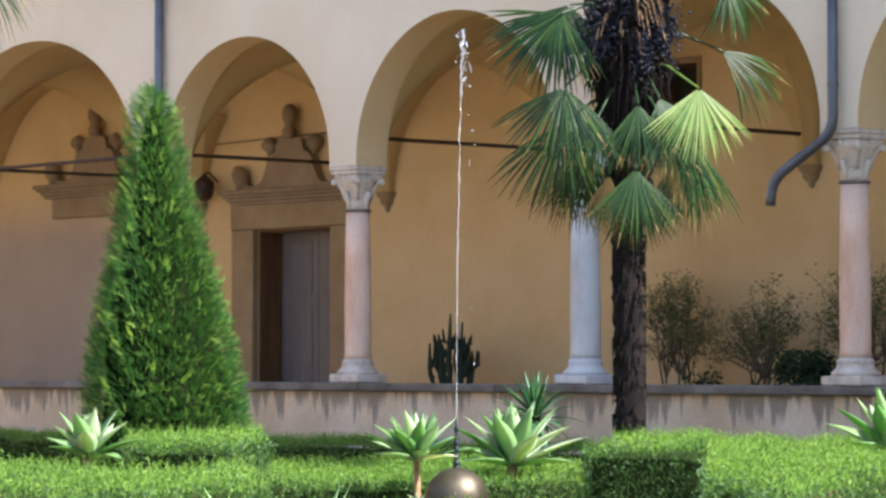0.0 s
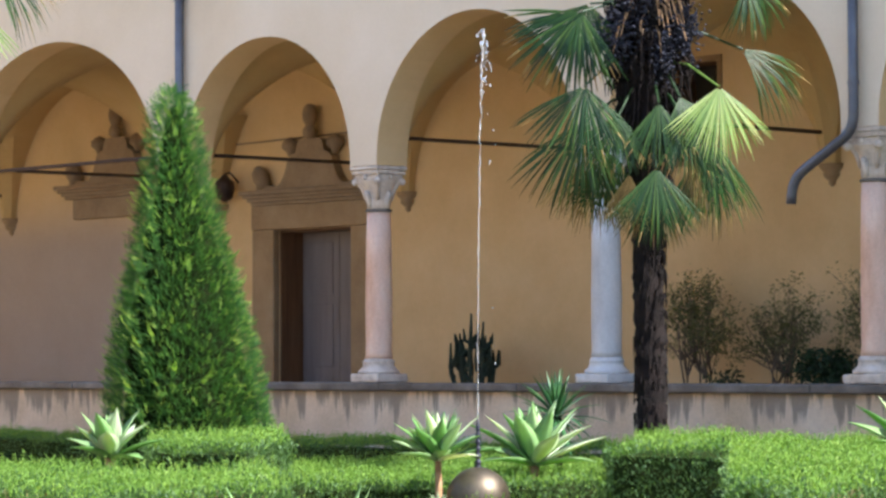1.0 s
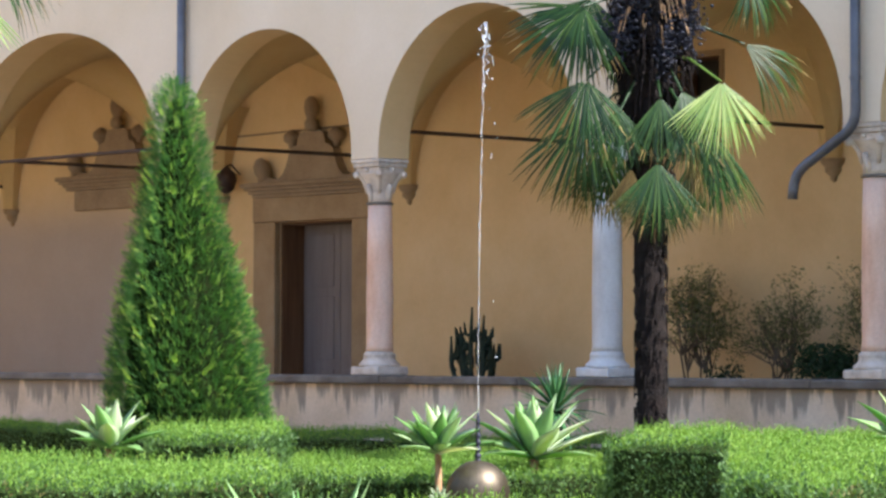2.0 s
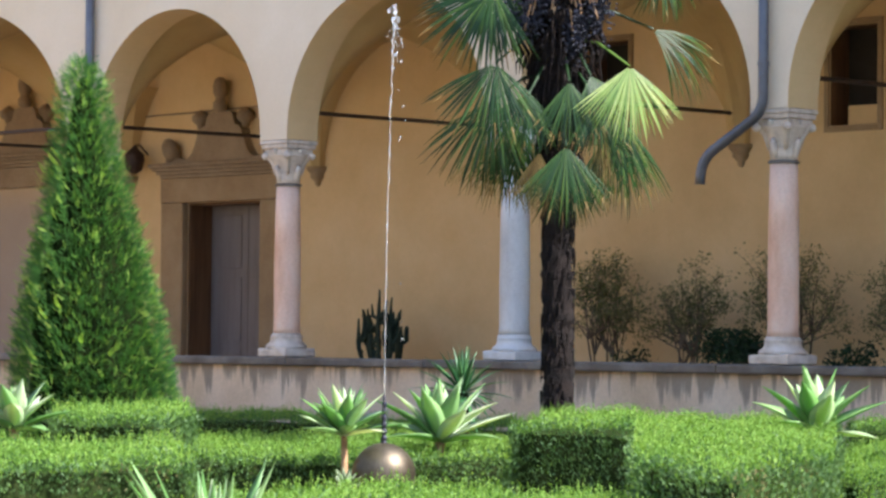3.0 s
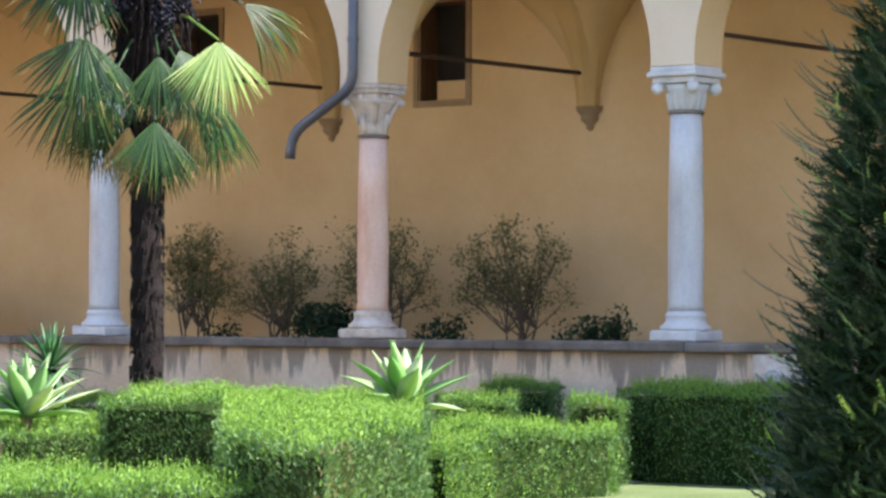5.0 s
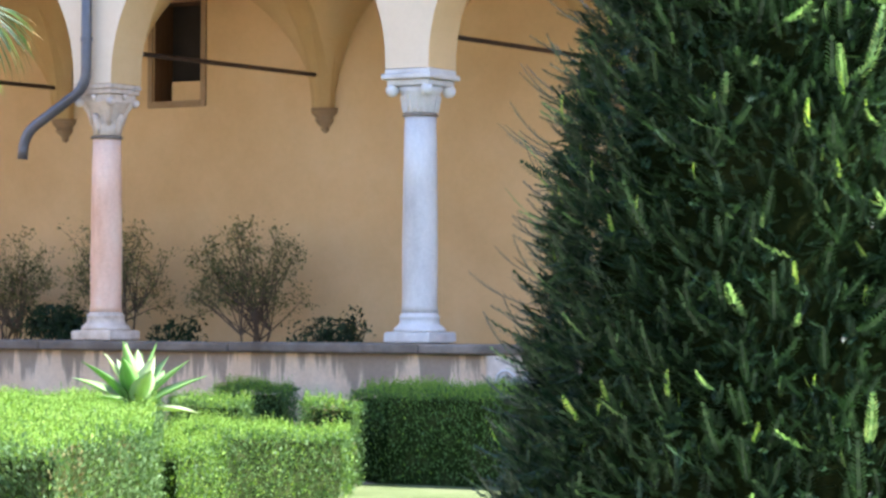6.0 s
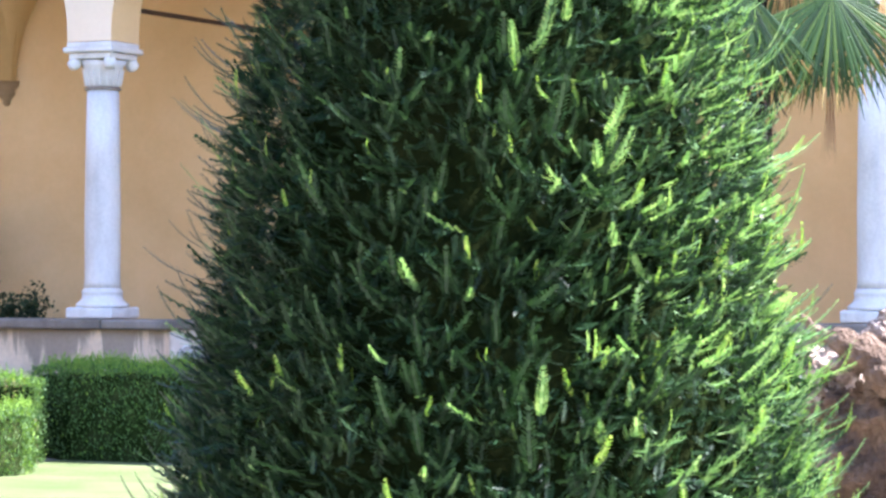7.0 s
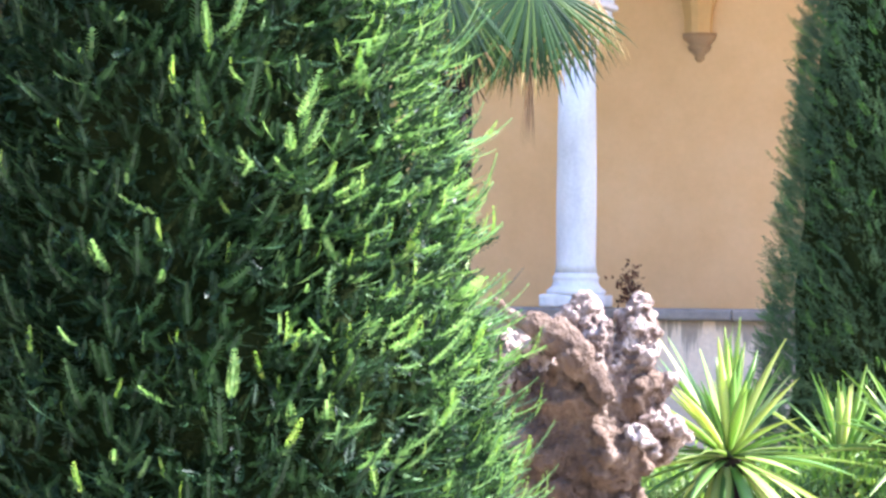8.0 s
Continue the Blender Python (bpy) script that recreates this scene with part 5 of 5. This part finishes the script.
jet = thing("water_jet", "thin upright jet of clear water breaking into drops", "water", "", pose(FX, FY, 0.86))
rng = random.Random(21)
line, girth, z = [], [], 0.0
while z < 2.42:
    t = z / 2.42
    w = 0.001 + 0.007 * t
    line.append((0.06 * t * t + rng.uniform(-w, w), rng.uniform(-w, w), z))
    girth.append(rng.choice((0.0011, 0.0022, 0.0032)) + 0.003 * t * rng.random())
    z += rng.uniform(0.012, 0.04)
smooth(part("stream", tube_bm(line, girth, 6), M_WATER, jet))
for i in range(70):
    if i < 60:
        z = 2.42 - abs(rng.gauss(0, 0.22))
        at = (0.06 + rng.gauss(0, 0.022) + 0.05 * (2.42 - z), rng.gauss(0, 0.02), z)
    else:
        z = rng.uniform(0.1, 2.2)
        at = (0.10 + 0.05 * (1 - z / 2.4) + rng.gauss(0, 0.012), rng.gauss(0, 0.02), z)
    bm = bmesh.new()
    bmesh.ops.create_icosphere(bm, subdivisions=1, radius=rng.uniform(0.003, 0.0065), matrix=Matrix.Translation(at) @ Matrix.Diagonal((1, 1, 1.5, 1)))
    smooth(part("drop", bm, M_WATER, jet))


# ---- shrubs and small plants along the walk ----
def shrub(x, yy, foot, height, width, seed, label, stems=7, leaves=900, leaf=0.03):
    """Thin branching stems with small scattered leaves."""
    rng = random.Random(seed)
    s = thing("shrub", label, "shrub", "shrubs in the cloister walk", pose(x, yy, foot))
    bm = bmesh.new()
    ends = []
    rx, rz = width * 0.5, height * 0.34
    for i in range(5):
        base = Vector((rng.uniform(-0.05, 0.05), rng.uniform(-0.03, 0.03), 0.0))
        fork = Vector((rng.uniform(-0.3, 0.3) * rx, rng.uniform(-0.1, 0.1), height * rng.uniform(0.36, 0.5)))
        tube_bm([base, base.lerp(fork, 0.5) + Vector((rng.uniform(-0.03, 0.03), 0, 0)), fork], [0.020, 0.015, 0.010], 5, bm)
        for j in range(stems):
            a, r = rng.uniform(-0.35, math.pi + 0.35), math.sqrt(rng.random())
            tip = Vector((rx * r * math.cos(a), rng.uniform(-0.18, 0.18), height * 0.64 + rz * r * math.sin(a)))
            mid = fork.lerp(tip, 0.5) + Vector((rng.uniform(-0.08, 0.08), rng.uniform(-0.04, 0.04), rng.uniform(-0.03, 0.06)))
            tube_bm([fork, mid, tip], [0.009, 0.006, 0.002], 4, bm)
            ends += [tip, tip, mid.lerp(tip, 0.6)]
            for k in range(3):
                q = mid.lerp(tip, rng.random())
                e = q + Vector((rng.uniform(-0.16, 0.16), rng.uniform(-0.08, 0.08), rng.uniform(-0.06, 0.14)))
                tube_bm([q, e], [0.003, 0.0015], 4, bm)
                ends.append(e)
    part("branchwork", bm, M_TWIG, s, "thin brown stems")
    nr = np.random.default_rng(seed)
    e = np.array(ends)
    pos = e[nr.integers(0, len(e), leaves)] + nr.normal(0, 0.045, (leaves, 3))
    pos = pos[pos[:, 2] > 0.03]
    v, f = scattered(LEAF_V, LEAF_F, pos, nr.normal(size=pos.shape), nr, leaf * nr.uniform(0.6, 1.3, len(pos)))
    array_mesh("foliage", v, f, M_SHRUB, s)


F = FLOOR_Z
for i, (x, top, w, n, lv) in enumerate([(-20.45, 2.21, 1.15, 9, 4600), (-19.36, 2.04, 1.1, 8, 2900), (-17.95, 2.25, 1.35, 8, 3300), (-16.36, 2.17, 1.35, 9, 4400)]):
    shrub(x, 22.72, F, top - F, w, 30 + i, "thin olive-green shrub with bare twigs by the wall", n, lv, 0.034)


def bush(x, yy, foot, height, width, seed, label, n=700, leafage=None):
    """A small dense dark plant."""
    nr = np.random.default_rng(seed)
    s = thing("bush", label, "bush", "low bushes in the cloister walk", pose(x, yy, foot))
    part("stem", tube_bm([(0, 0, 0), (0.01, 0, height * 0.6)], [0.02, 0.008], 6), M_TWIG, s)
    lobes = nr.normal(0, 1, (7, 3)) * np.array((width * 0.22, 0.08, 0.05)) + np.array((0, 0, height * 0.78))
    pos = lobes[nr.integers(0, 7, n)] + nr.normal(0, 1, (n, 3)) * np.array((width * 0.14, 0.07, height * 0.09))
    pos[:, 2] = np.clip(pos[:, 2], 0.05, height)
    v, f = scattered(LEAF_V, LEAF_F, pos, nr.normal(size=pos.shape) + np.array((0, 0, 0.6)), nr, 0.05 * nr.uniform(0.6, 1.2, n))
    array_mesh("foliage", v, f, leafage or M_YEW, s)


for i, (x, top, w, n) in enumerate([(-18.62, 1.31, 0.68, 2600), (-17.03, 1.22, 0.24, 500), (-17.28, 1.12, 0.20, 350), (-15.45, 1.20, 0.6, 1100), (-15.12, 1.32, 0.16, 300), (-19.95, 1.10, 0.5, 500)]):
    bush(x, 22.6, F, top - F, w, 60 + i, "low dark green bush behind the parapet", n)
bush(-6.62, 22.6, F, 1.06, 0.3, 71, "withered brown plant behind the parapet", 240, M_DEAD)

cac = thing("cactus", "dark green branching cactus in the cloister walk", "cactus", "", pose(-23.69, 22.6, F))
rng = random.Random(5)
for i in range(13):
    x, d = rng.uniform(-0.20, 0.20), rng.uniform(-0.14, 0.14)
    h = (1.50 - abs(x) * 1.5) * rng.uniform(0.82, 1.0)
    pts = bend([(x * 0.45, d * 0.4, 0.0), (x * 0.75, d * 0.7, h * 0.45), (x * 1.25, d, h * 0.72), (x * 1.25 + rng.uniform(-0.04, 0.04), d, h)], 0.08, 4)
    arm = smooth(part("arm", tube_bm(pts, [0.026] + [rng.uniform(0.022, 0.031) for k in range(len(pts) - 2)] + [0.010], 7), M_CACTUS, cac))
    for k in range(5):
        q = pts[rng.randrange(4, len(pts) - 1)].lerp(pts[-1], rng.uniform(0.0, 0.6))
        out = Vector((rng.choice((-1, 1)) * rng.uniform(0.05, 0.10), rng.uniform(-0.03, 0.03), rng.uniform(0.02, 0.06)))
        top = q + out + Vector((out.x * 0.25, 0, rng.uniform(0.06, 0.16)))
        smooth(part("side_arm", tube_bm([q, q + out * 0.7, q + out, top], [0.016, 0.02, 0.022, 0.008], 6), M_CACTUS, arm))


# ---- stump ----
def gnarled(bm, points, radii, seed):
    """A knotty root along points, added to bm."""
    pts, rad = [], []
    line = bend(points, 0.03, 4)
    for i in range(len(line) - 1):
        for k in range(3):
            t = (i + k / 3) / (len(line) - 1)
            p = line[i].lerp(line[i + 1], k / 3)
            w = float(np.interp(t, np.linspace(0, 1, len(radii)), radii))
            pts.append(p + 0.014 * noise.noise_vector(p * 17 + Vector((seed, 0, 0))))
            rad.append(w * (1 + 0.45 * noise.noise(p * 38 + Vector((0, seed, 0)))))
    return tube_bm(pts, rad, 10, bm)


def lump(bm, centre, size, seed):
    made = bmesh.ops.create_icosphere(bm, subdivisions=4, radius=1.0)
    for v in made["verts"]:
        q = v.co * 1.7 + Vector((seed, seed * 0.7, 0))
        v.co *= 1 + 0.35 * noise.noise(q) + 0.22 * (0.3 - abs(noise.noise(q * 2.4)))
        v.co = Vector(centre) + Vector((v.co.x * size[0], v.co.y * size[1], v.co.z * size[2]))


def weather(ob, voxel, coarse, fine):
    """Melt the pieces of a mesh together and give it furrows and pores."""
    mod = ob.modifiers.new("melt", "REMESH")
    mod.mode, mod.voxel_size, mod.use_smooth_shade = "VOXEL", voxel, True
    for name, kind, size, depth in (("furrows", "HARD_NOISE", 0.09, coarse), ("pores", "HARD_NOISE", 0.028, fine)):
        tex = bpy.data.textures.new(name, "CLOUDS")
        tex.noise_type, tex.noise_scale, tex.noise_depth = kind, size, 2
        mod = ob.modifiers.new(name, "DISPLACE")
        mod.texture, mod.strength, mod.mid_level, mod.texture_coords = tex, -depth, 0.35, "LOCAL"


def stump(x, yy):
    s = thing("tree_stump", "gnarled bleached tree stump with upturned roots", "stump", "", pose(x, yy, 0, 0, 0, 17))
    rng = random.Random(12)
    bm = lathe_bm([(0.21, 0.0), (0.17, 0.15), (0.145, 0.4), (0.145, 0.6), (0.16, 0.75), (0.18, 0.88), (0.15, 0.99), (0.05, 1.03)], 40)
    for c, size in (((0.11, -0.10, 0.76), (0.10, 0.10, 0.085)), ((-0.08, -0.09, 0.78), (0.10, 0.09, 0.10)), ((-0.08, -0.07, 0.64), (0.09, 0.09, 0.09)), ((0.03, -0.07, 0.88), (0.12, 0.10, 0.09)), ((-0.13, -0.03, 0.93), (0.09, 0.10, 0.08)), ((0.15, -0.02, 0.92), (0.09, 0.10, 0.08)), ((0.05, -0.06, 0.57), (0.10, 0.10, 0.10)), ((0.21, -0.02, 0.80), (0.06, 0.07, 0.06)), ((0.0, 0.05, 1.0), (0.10, 0.09, 0.05))):
        lump(bm, c, size, len(bm.verts) * 0.013)
    for i in range(16):
        a, z = rng.uniform(-3.0, 0.0), rng.uniform(0.1, 0.8)
        d = Vector((math.cos(a), math.sin(a), 0))
        gnarled(bm, [d * 0.15 + Vector((0, 0, z - 0.15)), d * 0.19 + Vector((rng.uniform(-0.04, 0.04), 0, z)), d * 0.15 + Vector((rng.uniform(-0.06, 0.06), 0, z + 0.17))], [0.02, 0.036, 0.02], i)
    weather(smooth(part("trunk", bm, M_STUMP, s, "furrowed brown weathered wood")), 0.008, 0.06, 0.022)
    # one long root reaches out, a knob and a prong stand up, short ones break off round them
    roots = [
        ([(0.09, -0.19, 0.89), (0.03, -0.21, 0.99), (-0.03, -0.20, 1.06), (-0.10, -0.17, 1.09), (-0.17, -0.15, 1.13), (-0.225, -0.14, 1.15)], [0.028, 0.044, 0.044, 0.028, 0.015, 0.006]),
        ([(0.12, -0.05, 0.92), (0.165, -0.06, 1.02), (0.165, -0.06, 1.10), (0.19, -0.06, 1.18)], [0.05, 0.062, 0.056, 0.018]),
        ([(-0.02, 0.0, 0.97), (0.0, -0.02, 1.06), (0.03, -0.02, 1.12), (0.05, -0.03, 1.15)], [0.05, 0.052, 0.055, 0.03]),
        ([(0.06, -0.05, 0.98), (0.07, -0.08, 1.04), (0.08, -0.08, 1.09)], [0.045, 0.045, 0.02]),
        ([(-0.08, -0.06, 0.98), (-0.14, -0.08, 1.03), (-0.19, -0.08, 1.02), (-0.23, -0.08, 0.98)], [0.04, 0.045, 0.036, 0.014]),
        ([(-0.12, -0.08, 0.94), (-0.19, -0.10, 0.965), (-0.25, -0.10, 0.955)], [0.045, 0.034, 0.012]),
        ([(-0.06, -0.12, 0.99), (-0.09, -0.14, 1.02), (-0.05, -0.15, 1.04)], [0.035, 0.036, 0.02]),
        ([(0.15, -0.04, 0.90), (0.22, -0.06, 0.935), (0.27, -0.06, 0.95)], [0.04, 0.03, 0.012]),
        ([(0.17, -0.04, 0.84), (0.25, -0.07, 0.83), (0.32, -0.08, 0.805)], [0.04, 0.026, 0.01]),
        ([(0.14, -0.16, 0.82), (0.19, -0.18, 0.80), (0.22, -0.18, 0.745)], [0.02, 0.022, 0.01]),
        ([(-0.16, -0.06, 0.84), (-0.22, -0.09, 0.85), (-0.24, -0.09, 0.83)], [0.03, 0.022, 0.01]),
    ]
    for i in range(16):
        x0 = rng.uniform(-0.16, 0.19)
        z0 = 0.97 + rng.uniform(-0.03, 0.05)
        roots.append(([(x0 * 0.8, -0.07, z0 - 0.07), (x0 + rng.uniform(-0.03, 0.03), -0.10, z0), (x0 + rng.uniform(-0.06, 0.06), -0.10, z0 + rng.uniform(0.0, 0.06))], [0.03, rng.uniform(0.018, 0.03), 0.01]))
    for i, (pts, rad) in enumerate(roots):
        ob = smooth(part("root", gnarled(bmesh.new(), pts, rad, i * 3.1), M_STUMP if i == 0 else M_PALEROOT, s, "long brown root reaching out" if i == 0 else "pale porous root, bleached and painted as sunlit"))
        weather(ob, 0.0045, 0.014 if i == 0 else 0.03, 0.008 if i == 0 else 0.04)


stump(-2.34, 7.42)


# ---- carved block in the parapet ----
blk = thing("carved_block", "pale grey carved stone block with scrolls on the parapet", "stone block", "", pose(-11.60, ARC_Y - 0.2, 0))
part("slab", box_bm(-0.30, 0.30, -0.06, -0.002, 0.32, 0.925, 0.012), M_OLD, blk)
for sx, sz in ((-0.12, 0.72), (0.13, 0.72), (-0.12, 0.47), (0.13, 0.47)):
    pts = [(sx + 0.10 * (1 - t / 26) * math.cos(t * 0.62), -0.066, sz + 0.10 * (1 - t / 26) * math.sin(t * 0.62)) for t in range(24)]
    smooth(part("scroll", tube_bm(pts, 0.014, 6), M_WHITE, blk))
